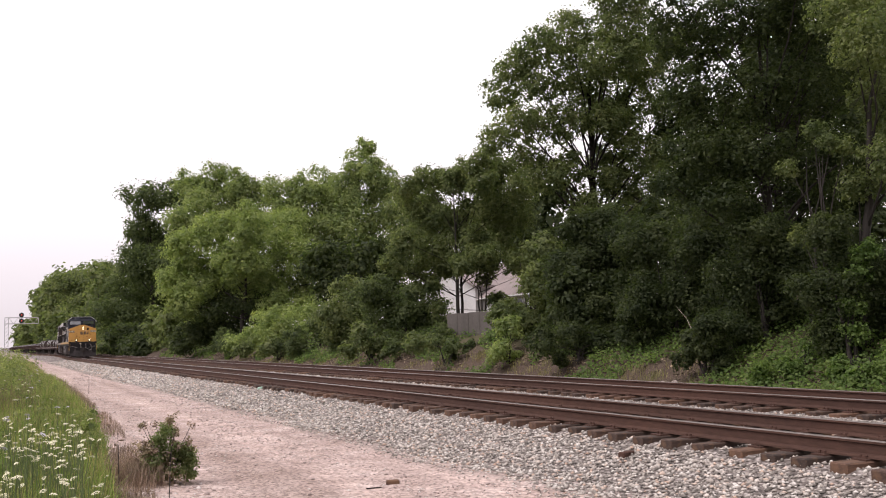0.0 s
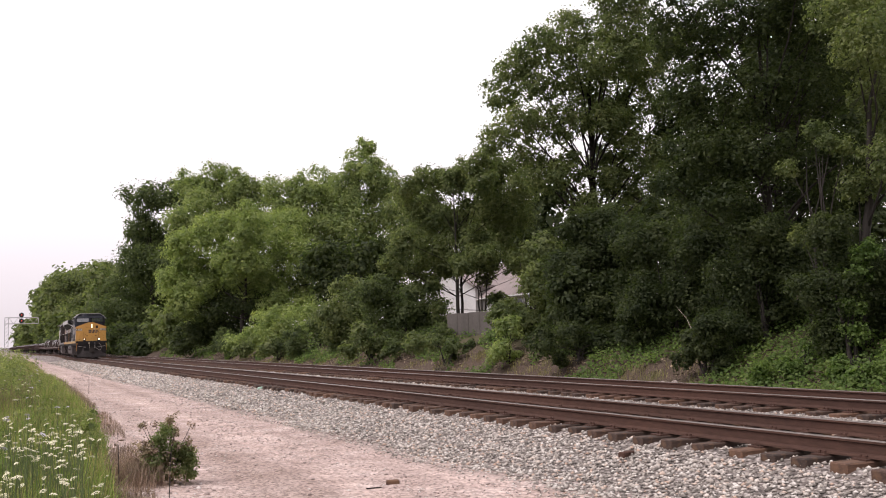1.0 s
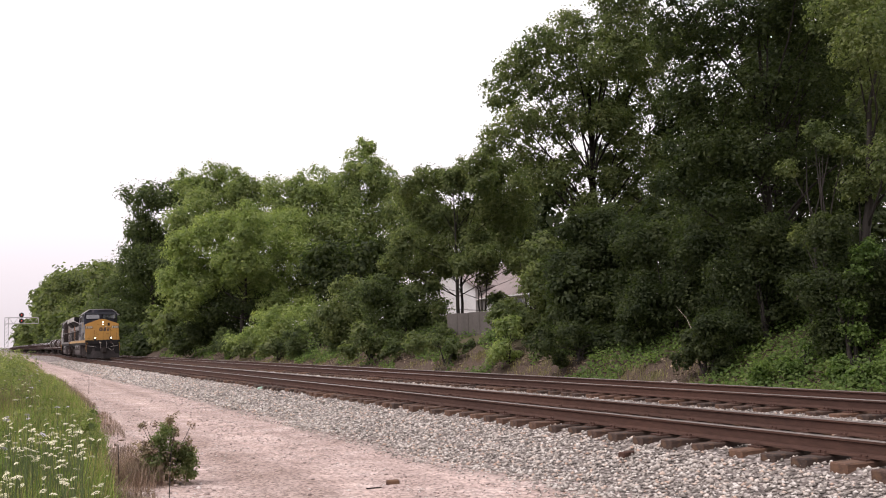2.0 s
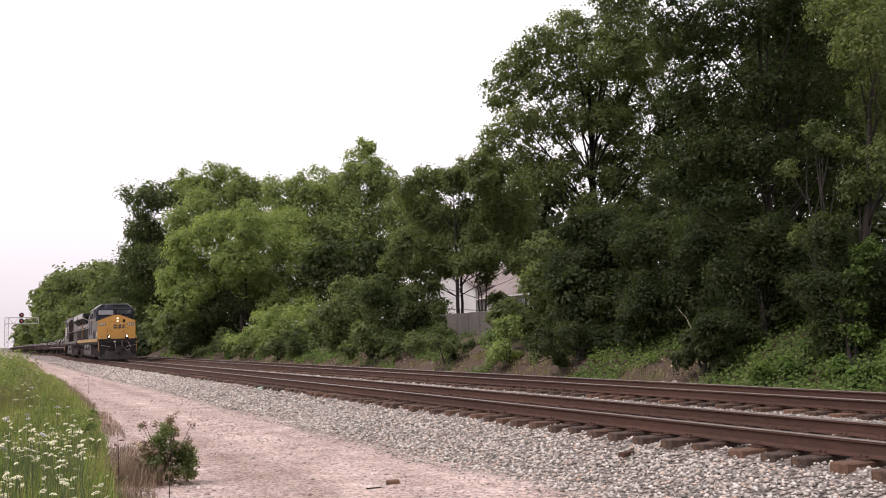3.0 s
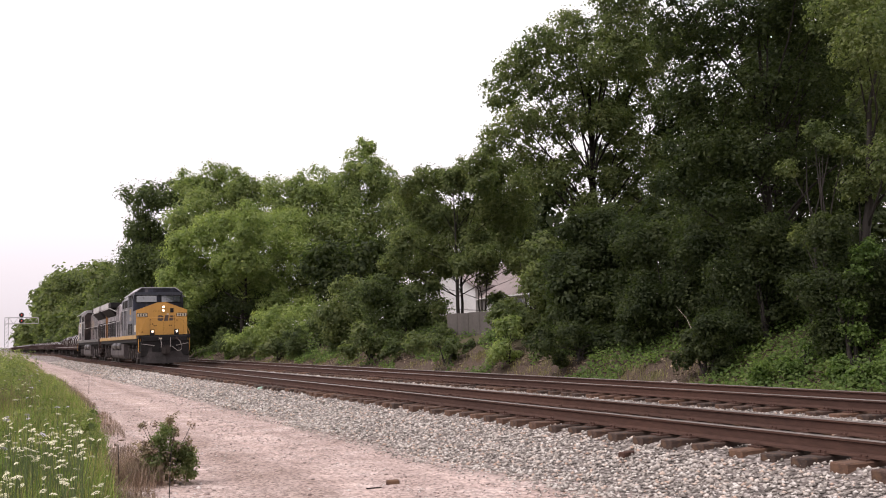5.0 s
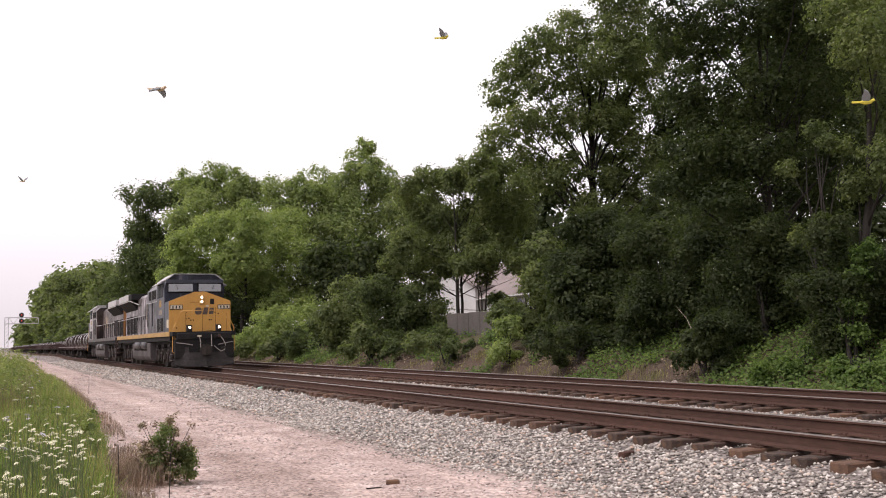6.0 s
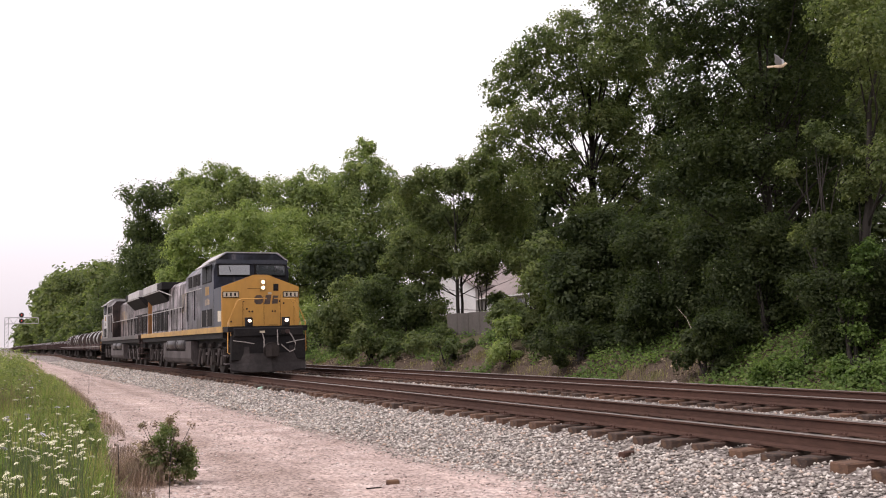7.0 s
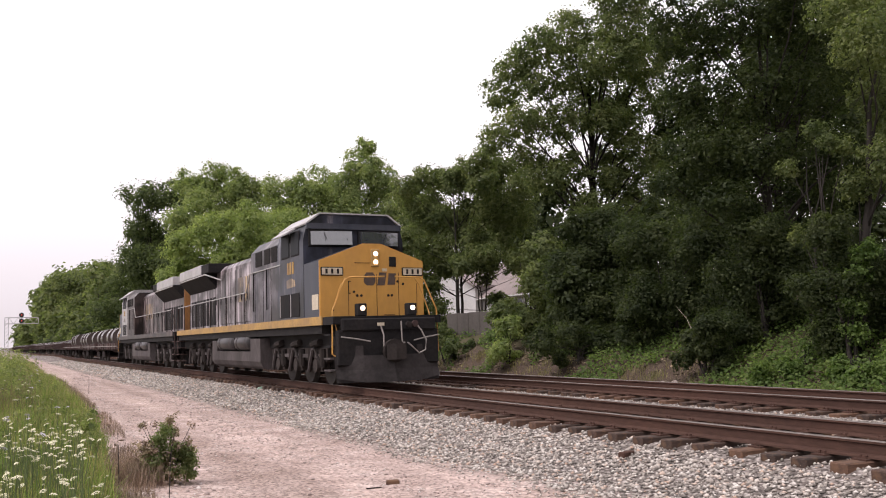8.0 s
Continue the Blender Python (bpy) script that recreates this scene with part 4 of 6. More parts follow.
verge_grass("verge_straw", 13000, 25, dry_leaf, "dry straw-coloured stalks standing in the grass", -2.5, 0.58, 60, 0.0040)
verge_grass("verge_sward", 44000, 27, sward_leaf, "fine bright green grass growing thickly on the verge", -1.6, 0.52, 55, 0.0080)
dead_leaf = leaf_material("dead_weed", (0.085, 0.055, 0.047), (0.40, 0.30, 0.25), 0.1)
verge_grass("dry_fringe", 24000, 23, dead_leaf, "dead reddish brown weeds along the edge of the lane", 1.0, 0.26, 60, 0.0042, True)


def dead_patch():
    g = np.random.default_rng(91)
    n = 2200
    blades("dead_weeds", 1.70 + g.normal(size=n) * 0.17, 12.5 + g.normal(size=n) * 0.3, 0.55, 0.0040, dead_leaf, "dead brown weeds beside the bush", g)


dead_patch()


def verge_weeds():
    g = random.Random(40)
    lobes = []
    for i in range(190):
        y = 7 + 38 * g.random() ** 1.8
        x = verge_edge(y) - 0.12 - (verge_edge(y) + 1.4) * g.random() ** 1.3
        r = g.uniform(0.10, 0.20) * (1 + y / 70)
        lobes.append((x, y, ground_z(x, y) + r * g.uniform(0.5, 1.5), r))
    near, far = [q for q in lobes if q[1] < 15], [q for q in lobes if q[1] >= 15]
    for part_lobes, leaf, seed in ((near, 0.03, 3), (far, 0.06, 4)):
        v, q = leaf_cloud(part_lobes, leaf, 0.42, np.random.default_rng(seed), flat=1.0)
        tagged(new("verge_weeds", mesh_from_quads("verge_weeds", v, q, weed_leaf)), "leafy green weeds among the verge grass", "weeds", kind="stuff")


verge_weeds()
petal_white = worn("petal_white", (0.78, 0.74, 0.54), (0.60, 0.60, 0.38), 0.8, 0, 8, 60, 0.4, relief=0)
petal_lilac = worn("petal_lilac", (0.62, 0.58, 0.66), (0.45, 0.42, 0.52), 0.8, 0, 8, 60, 0.4, relief=0)
stalk_green = worn("stalk_green", (0.09, 0.13, 0.04), (0.13, 0.13, 0.06), 0.8, 0, 4, 40, 0.5, relief=0)


def wildflower(x, y, height, size, material, label, rng):
    plant = thing("wildflower", label, "flower", "wildflowers on the verge")
    z = ground_z(x, y) - 0.03
    tip = Vector((x + rng.uniform(-0.1, 0.1), y + rng.uniform(-0.1, 0.1), z + height))
    root = Vector((x, y, z))
    part("stalk", rod(bmesh.new(), [root, root.lerp(tip, 0.5) + Vector((rng.uniform(-0.03, 0.03), rng.uniform(-0.03, 0.03), 0)), tip], [0.005, 0.004, 0.003], 4), stalk_green, plant)
    bm = bmesh.new()
    tilt = Matrix.Rotation(rng.uniform(-0.5, 0.5), 3, "X") @ Matrix.Rotation(rng.uniform(-0.5, 0.5), 3, "Y")
    for k in range(26):
        q, a = math.sqrt((k + 0.5) / 26), k * 2.39996
        c = tip + tilt @ Vector((q * size * math.cos(a), q * size * math.sin(a), -0.35 * size * q * q + rng.uniform(-0.1, 0.1) * size))
        r = size * rng.uniform(0.14, 0.24)
        ring = [bm.verts.new(c + tilt @ Vector((r * math.cos(t), r * math.sin(t), 0))) for t in (0, 1.257, 2.513, 3.77, 5.027)]
        top = bm.verts.new(c + tilt @ Vector((0, 0, r * 0.6)))
        for i in range(5):
            bm.faces.new((ring[i], ring[(i + 1) % 5], top))
    part("flower_head", bm, material, plant)


rng = random.Random(14)
for i in range(185):
    y = rng.uniform(7.2, 13.5)
    x = verge_edge(y) * 0.55 + rng.uniform(-0.62, 0.28)
    wildflower(x, y, rng.uniform(0.5, 0.85), rng.uniform(0.012, 0.036), petal_white, "white flat-topped wild carrot flower in the grass", rng)
for i in range(95):
    y = 12 + 50 * rng.random() ** 1.5
    x = rng.uniform(-0.6, 1.0) + 0.012 * y
    wildflower(x, y, rng.uniform(0.55, 0.95), rng.uniform(0.03, 0.05), petal_lilac if i % 2 else petal_white, "pale lilac or white flower among tall grass", rng)


def roadside_bush():
    bush = thing("bush", "small leafy bush with dark bare tips beside the lane", "bush")
    rng = random.Random(4)
    z = ground_z(2.05, 12.4)
    lobes = []
    for k in range(64):
        u = rng.uniform(-0.26, 0.36)
        h = rng.random() ** 0.8 * (0.74 - 1.5 * abs(u - 0.02))
        lobes.append((2.04 + u, 12.4 + rng.uniform(-0.18, 0.18), z + 0.05 + max(0.0, h), rng.uniform(0.07, 0.13)))
    crown_part("foliage", lobes, 0.036, 1.5, leaf_mid, bush, 0.6)
    for k in range(16):
        a, h = rng.uniform(0, 6.28), rng.uniform(0.42, 0.82)
        e = Vector((2.05 + 0.33 * math.cos(a), 12.4 + 0.2 * math.sin(a), z + h))
        bm = rod(bmesh.new(), [(2.05, 12.4, z - 0.05), Vector((2.05, 12.4, z)).lerp(e, 0.6) + Vector((0, 0, 0.04)), e], [0.005, 0.004, 0.002], 4)
        twig = part("twig", bm, bark, bush)
        v, q = leaf_cloud([(e.x, e.y, e.z - 0.02, 0.05)], 0.035, 0.35, np.random.default_rng(300 + k), clumped=0.5)
        tip = new("dry_leaf", mesh_from_quads("dry_leaf", v, q, dead_leaf if k % 2 else dry_leaf))
        tip.parent = twig
    v, q = leaf_cloud([(1.72, 12.4, z + 0.2, 0.24), (1.78, 12.4, z + 0.45, 0.2), (2.1, 12.4, z + 0.8, 0.12), (2.0, 12.3, z + 0.2, 0.3)], 0.035, 0.5, np.random.default_rng(8))
    part_ob = new("dry_foliage", mesh_from_quads("dry_foliage", v, q, dry_leaf))
    part_ob.parent = bush


roadside_bush()


def dry_stalk(x, y, height, lean, label):
    ob = thing("dry_stalk", label, "plant", "dry stalks beside the lane")
    z = ground_z(x, y) - 0.03
    rng = random.Random(int(y * 100))
    tip = Vector((x + lean, y, z + height))
    stem = part("stem", rod(bmesh.new(), [(x, y, z), (x + lean * 0.3, y, z + height * 0.55), tip], [0.006, 0.005, 0.002], 5), bark, ob, "thin dark stem")
    for k in range(7):
        f = 0.35 + 0.09 * k
        p = Vector((x, y, z)).lerp(tip, f)
        a = rng.uniform(0, 6.28)
        e = p + Vector((0.07 * math.cos(a), 0.05 * math.sin(a), rng.uniform(-0.02, 0.06)))
        part("seed_head", rod(bmesh.new(), [p, p.lerp(e, 0.6), e], [0.002, 0.012, 0.003], 5), dead_leaf, stem, "brown seed head")


dry_stalk(1.83, 10.9, 0.62, 0.03, "thin dry dark stalk standing at the lane's edge")
dry_stalk(1.32, 11.2, 0.75, -0.02, "tall dry dark stalk at the edge of the grass")


def timber_offcut(x, y, length, turn, label, material, r=0.045):
    ob = thing("timber_offcut", label, "wood")
    bm = boxes((-length / 2, length / 2, -r, r, 0, r * 1.5), bevel=0.012)
    bmesh.ops.rotate(bm, verts=bm.verts, cent=(0, 0, 0), matrix=Matrix.Rotation(radians(turn), 3, "Z"))
    bmesh.ops.translate(bm, verts=bm.verts, vec=(x, y, ground_z(x, y) - 0.008))
    part("block", bm, material, ob)


timber_offcut(4.586, 10.82, 0.17, -20, "short brown piece of wood lying on the gravel", timber)
timber_offcut(4.25, 10.62, 0.22, 0, "thin dark stick lying on the gravel", bark, 0.01)
timber_offcut(7.39, 9.64, 0.26, 20, "rusty brown scrap lying on the ballast", steel_rail, 0.05)
green_plastic = worn("green_plastic", (0.40, 0.60, 0.48), (0.62, 0.68, 0.64), 0.4, 0, 5, 30, 0.6, relief=0)
ob = thing("bottle", "crushed pale green plastic bottle on the ballast", "bottle")
part("bottle_body", rod(bmesh.new(), [(7.66, 29.1, -0.29), (7.70, 29.11, -0.285), (7.86, 29.18, -0.28), (7.93, 29.21, -0.28), (7.98, 29.23, -0.28)], [0.03, 0.045, 0.047, 0.03, 0.016], 10), green_plastic, ob)


def dead_branch(pts, r, label):
    ob = thing("dead_branch", label, "branch")
    part("bough", rod(bmesh.new(), pts, [r, r * 0.8, r * 0.4], 6), worn("pale_wood", (0.33, 0.28, 0.23), (0.2, 0.16, 0.12), 0.9), ob)


dead_branch([(15.9, 12.1, -0.5), (16.3, 12.0, 0.2), (16.6, 11.8, 1.0)], 0.022, "pale dead branch leaning on the bank")
dead_branch([(16.0, 17.95, 1.25), (16.0, 18.1, 1.5), (16.0, 18.5, 1.85)], 0.009, "thin pale dead branch above the earth slip")


stake = thing("marker_stake", "thin bent wire stake standing on the lane", "stake")
part("wire", rod(bmesh.new(), [(3.35, 38.25, -0.68), (3.36, 38.25, -0.30), (3.35, 38.25, 0.04), (3.08, 38.25, 0.09)], 0.008, 5), bark, stake)


# ---- house and wall on the bank ----
siding = worn("white_siding", (0.60, 0.58, 0.58), (0.45, 0.42, 0.40), 0.6, 0, 0.8, 20, 0.5, relief=0.05)
shingle = worn("pale_shingle", (0.26, 0.212, 0.202), (0.19, 0.155, 0.147), 0.9, 0, 1.5, 22, 0.6)
glass_dark = shade("window_glass", 0.08, 0.0, 0.6)[0]
glass_dark.node_tree.nodes["Principled BSDF"].inputs["Base Color"].default_value = (0.02, 0.024, 0.028, 1)


def build_house():
    house = thing("house", "white weatherboarded house with a pale roof seen between trunks", "house")
    x0, x1, y0, y1, y2, z0, z1, zr = 31.0, 39.0, 45.5, 56.0, 65.0, 2.0, 4.0, 6.5
    bm = boxes((x0, x1, y0, y1 - 0.01, z0, z1))
    prism(bm, [(x0, z1), (x1, z1), ((x0 + x1) / 2, zr - 0.15)], "y", y0, y1 - 0.01)
    part("wall", bm, siding, house)
    bm = boxes((x0 - 0.6, x1, y1, y2, z0, 4.7))
    prism(bm, [(y1, 4.7), (y2, 4.7), ((y1 + y2) / 2, 6.6)], "x", x0 - 0.6, x1)
    part("gable_wall", bm, siding, house, "white gable end")
    for xa, ya, yb, k in ((x0, y0 - 0.02, y1 - 0.02, 12), (x0 - 0.6, y1 - 0.02, y2 + 0.02, 16)):
        for i in range(k):
            z = z0 + 0.06 + i * 0.16
            part("weatherboard", prism(bmesh.new(), [(xa - 0.03, z), (xa, z), (xa, z + 0.16), (xa - 0.008, z + 0.16)], "y", ya, yb), siding, house)
    for xa in (x0 - 0.55, x1 + 0.55):
        xb = (x0 + x1) / 2
        part("roof", prism(bmesh.new(), [(xa, z1 - 0.32), (xb, zr + 0.02), (xb, zr + 0.18), (xa, z1 - 0.16)], "y", y0 - 0.4, y1 - 0.02), shingle, house)
    part("gutter", rod(bmesh.new(), [(x0 - 0.58, y0 - 0.4, z1 - 0.24), (x0 - 0.58, y1 - 0.1, z1 - 0.24)], 0.06, 8), siding, house, "white gutter along the eave")
    for ya in (y1 - 0.35, y2 + 0.35):
        yb = (y1 + y2) / 2
        part("wing_roof", prism(bmesh.new(), [(ya, 4.58), (yb, 6.62), (yb, 6.78), (ya, 4.74)], "x", x0 - 0.95, x1), shingle, house)
    for y in (47.5, 50.5):
        w = part("window", boxes((x0 - 0.06, x0 - 0.01, y, y + 1.0, 2.5, 3.6)), siding, house, "white framed window")
        part("pane", boxes((x0 - 0.075, x0 - 0.062, y + 0.08, y + 0.92, 2.58, 3.52)), glass_dark, w, "dark glass pane")


build_house()
wall_ob = thing("retaining_wall", "weathered grey concrete retaining wall below the house", "wall", kind="structure")
for i in range(4):
    y = 35.4 + i * 1.12
    part("wall_panel", boxes((20.0, 20.25, y + 0.015, y + 1.105, 0.5, 2.30 + 0.02 * (i % 2)), bevel=0.02), concrete, wall_ob)

# ---- signal bridge over the tracks ----
galvanised = worn("galvanised_steel", (0.52, 0.50, 0.50), (0.36, 0.34, 0.33), 0.55, 0.4, 0.6, 10, 0.5)
signal_black = worn("signal_black", (0.018, 0.018, 0.019), (0.03, 0.03, 0.03), 0.6, 0, 2, 20, 0.5)


def glow(name, colour, strength):
    m, n, l, b = shade(name, 0.3)
    b.inputs["Base Color"].default_value = (*colour, 1)
    b.inputs["Emission Color"].default_value = (*colour, 1)
    b.inputs["Emission Strength"].default_value = strength
    return m


red_lamp = glow("red_signal_lamp", (0.8, 0.07, 0.05), 0.7)


def signal_bridge():
    s = thing("signal_gantry", "pale steel cantilever signal gantry over the tracks", "railway signal")
    y = 265.0
    for dx in (2.35, 3.25):
        for dy in (0, 0.9):
            part("mast", boxes((dx - 0.07, dx + 0.07, y + dy - 0.07, y + dy + 0.07, -0.7, 9.5)), galvanised, s)
    for i in range(9):
        z = 0.2 + i * 1.0
        part("mast_brace", rod(bmesh.new(), [(2.35, y, z), (3.25, y, z + 1.0)], 0.05, 4), galvanised, s)
    for z in (7.8, 9.4):
        for dy in (0, 0.9):
            part("chord", boxes((2.3, 10.5, y + dy - 0.08, y + dy + 0.08, z - 0.09, z + 0.09)), galvanised, s)
    for i in range(6):
        x = 3.25 + i * 1.2
        zz = (7.8, 9.4) if i % 2 else (9.4, 7.8)
        part("diagonal", rod(bmesh.new(), [(x, y, zz[0]), (x + 1.2, y, zz[1])], 0.06, 4), galvanised, s)
    part("end_post", boxes((10.38, 10.5, y - 0.08, y + 0.98, 7.8, 9.4)), galvanised, s)
    for z in (8.5, 10.05):
        h = part("signal_head", disc(bmesh.new(), (6.33, y - 0.4, z), (0, 1, 0), 0.62, 0.12, 18), signal_black, s, "round black signal head")
        part("hood", rod(bmesh.new(), [(6.33, y - 0.8, z), (6.33, y - 0.46, z)], 0.2, 12), signal_black, h)
        part("lamp", disc(bmesh.new(), (6.33, y - 0.82, z), (0, 1, 0), 0.14, 0.03, 12), red_lamp, h, "lit red lamp")
    part("head_post", boxes((6.27, 6.39, y - 0.3, y - 0.1, 7.7, 10.9)), galvanised, s)


signal_bridge()

# ---- the train ----
paint_yellow = worn("yellow_paint", (0.55, 0.285, 0.060), (0.42, 0.215, 0.058), 0.45, 0, 1.2, 7, 0.6, (1, 1, 0.5), 0.02, 0.5, 0.08)
paint_stripe = worn("faded_yellow_paint", (0.44, 0.26, 0.075), (0.20, 0.125, 0.07), 0.6, 0, 1.6, 14, 0.7, relief=0.04)
paint_blue = worn("dark_blue_paint", (0.040, 0.045, 0.062), (0.095, 0.092, 0.098), 0.42, 0, 0.9, 8, 0.55, (1, 1, 0.3), 0.03, 0.25, 0.12)


def streaked(name, stops, scale=2.6):
    """Paint peeled and run with soot in upright streaks."""
    m, n, l, b = shade(name, 0.40, 0, 0.36)
    t1, t2 = noise_tex(n, l, scale, 7, (1, 1.5, 0.13), 0.65), noise_tex(n, l, 1.1, 4, (1, 0.7, 0.8))
    r1 = ramp(n, stops)
    l.new(t1.outputs["Fac"], r1.inputs[0])
    r2 = ramp(n, [(0.40, (0.20, 0.17, 0.165)), (0.50, (0.80, 0.76, 0.76)), (0.60, (1.45, 1.40, 1.41))])
    l.new(t2.outputs["Fac"], r2.inputs[0])
    l.new(mix(n, l, 1.0, r1.outputs[0], r2.outputs[0], "MULTIPLY"), b.inputs["Base Color"])
    bump(n, l, b, t1.outputs["Fac"], 0.05, 0.01)
    return m


paint_grey = streaked("streaked_grey_paint", [(0.39, (0.032, 0.022, 0.021)), (0.46, (0.095, 0.078, 0.080)), (0.53, (0.205, 0.182, 0.193)), (0.61, (0.44, 0.405, 0.425))], 1.5)
paint_cab = streaked("streaked_blue_paint", [(0.42, (0.018, 0.021, 0.033)), (0.57, (0.032, 0.035, 0.050)), (0.64, (0.10, 0.095, 0.105)), (0.73, (0.28, 0.26, 0.27))])
paint_cabin = streaked("sooty_blue_grey_paint", [(0.38, (0.024, 0.023, 0.029)), (0.48, (0.060, 0.057, 0.068)), (0.58, (0.13, 0.12, 0.13)), (0.68, (0.36, 0.33, 0.34))], 0.9)
paint_rusty = streaked("rusty_black_paint", [(0.40, (0.022, 0.016, 0.015)), (0.52, (0.052, 0.035, 0.031)), (0.62, (0.10, 0.070, 0.064)), (0.72, (0.24, 0.20, 0.195))], 1.1)
paint_orange = worn("rusty_orange_paint", (0.36, 0.165, 0.045), (0.20, 0.095, 0.04), 0.6, 0, 1.4, 12, 0.7, (1, 1, 0.4), 0.04)
truck_dust = worn("dusty_truck_casting", (0.056, 0.046, 0.043), (0.026, 0.022, 0.020), 0.85, 0, 2.2, 14, 0.8, relief=0.15, spec=0.12)
emblem_blue = worn("faded_emblem_blue", (0.058, 0.042, 0.040), (0.15, 0.085, 0.042), 0.6, 0, 5, 30, 0.7, relief=0.02)
paint_ghost = streaked("ghost_yellow_paint", [(0.42, (0.04, 0.034, 0.03)), (0.50, (0.16, 0.12, 0.085)), (0.58, (0.36, 0.25, 0.11)), (0.66, (0.40, 0.36, 0.33))])
paint_grime = streaked("grimy_brown_grey_paint", [(0.41, (0.030, 0.021, 0.021)), (0.48, (0.085, 0.062, 0.062)), (0.56, (0.20, 0.165, 0.165)), (0.64, (0.40, 0.36, 0.36))])
paint_pale = worn("pale_grey_paint", (0.46, 0.44, 0.44), (0.26, 0.24, 0.23), 0.55, 0, 1.2, 12, 0.6, (1, 1, 0.3), 0.04)
paint_dark = worn("sooty_black_paint", (0.017, 0.016, 0.017), (0.036, 0.031, 0.029), 0.75, 0, 1.5, 14, 0.6, relief=0.1, spec=0.12)
underbody = worn("dusty_underbody", (0.024, 0.020, 0.019), (0.055, 0.044, 0.040), 0.85, 0, 1.6, 12, 0.7, relief=0.15, spec=0.12)
dusty_grey = worn("dusty_grey_steel", (0.105, 0.090, 0.090), (0.04, 0.034, 0.033), 0.75, 0, 1.1, 12, 0.8, (1, 1, 0.4), 0.1, 0.15)
tank_black = worn("tank_black_paint", (0.032, 0.029, 0.031), (0.065, 0.056, 0.056), 0.38, 0, 1.5, 12, 0.6, relief=0.05, spec=0.2)
plough_dust = worn("dusty_black_plough", (0.024, 0.021, 0.021), (0.092, 0.08, 0.078), 0.85, 0, 0.9, 10, 0.6, relief=0.05, spec=0.12)
board_white = worn("board_white", (0.58, 0.50, 0.38), (0.44, 0.38, 0.28), 0.5, 0, 4, 30, 0.4, relief=0)
hose_grey = worn("hose_grey", (0.30, 0.27, 0.25), (0.16, 0.14, 0.13), 0.7, 0, 6, 40, 0.5, relief=0)
wheel_steel = worn("wheel_steel", (0.05, 0.042, 0.038), (0.030, 0.026, 0.024), 0.8, 0.0, 3, 20, 0.7)
car_brown = worn("oxide_brown_paint", (0.062, 0.032, 0.028), (0.034, 0.022, 0.020), 0.8, 0, 0.8, 8, 0.7, (1, 1, 0.4), 0.1)
coil_steel = worn("coil_steel", (0.50, 0.47, 0.46), (0.16, 0.14, 0.135), 0.3, 0.9, 1.5, 12, 0.6, (1, 4, 1), 0.05)
coil_rust = worn("coil_rust", (0.085, 0.062, 0.055), (0.045, 0.034, 0.03), 0.8, 0.2, 2, 14, 0.6)
glass_front = shade("windshield_glass", 0.04, 0.0, 1.0)[0]
glass_front.node_tree.nodes["Principled BSDF"].inputs["Base Color"].default_value = (0.05, 0.055, 0.06, 1)
glass_front.node_tree.nodes["Principled BSDF"].inputs["IOR"].default_value = 1.8
glass_side = shade("side_glass", 0.45, 0.0, 0.05)[0]
glass_side.node_tree.nodes["Principled BSDF"].inputs["Base Color"].default_value = (0.02, 0.022, 0.025, 1)
lamp_warm = glow("headlamp", (1.0, 0.74, 0.50), 4.5)
lamp_ditch = glow("ditch_lamp", (1.0, 0.80, 0.60), 6.0)


def rail_points(s, pts):
    return [(s * x, y, z) for x, y, z in pts]


def wheelset(parent, y, r, inner):
    bm = disc(bmesh.new(), (0, 0, 0), (1, 0, 0), 0.09, 1.9, 10)
    for s in (-1, 1):
        disc(bm, (s * GAUGE / 2, 0, 0), (1, 0, 0), r, 0.12, 28)
        disc(bm, (s * (GAUGE / 2 - 0.075), 0, 0), (1, 0, 0), r + 0.028, 0.03, 28)
        disc(bm, (s * (GAUGE / 2 + 0.07), 0, 0), (1, 0, 0), r * 0.42, 0.06, 14)
        for k in range(3):
            a = 2.094 * k
            disc(bm, (s * (GAUGE / 2 + 0.11), 0.13 * math.cos(a), 0.13 * math.sin(a)), (1, 0, 0), 0.03, 0.03, 6)
    w = part("wheelset", bm, wheel_steel, parent, "worn steel wheels on an axle")
    w.matrix_basis = pose(0, y, r)
    return w


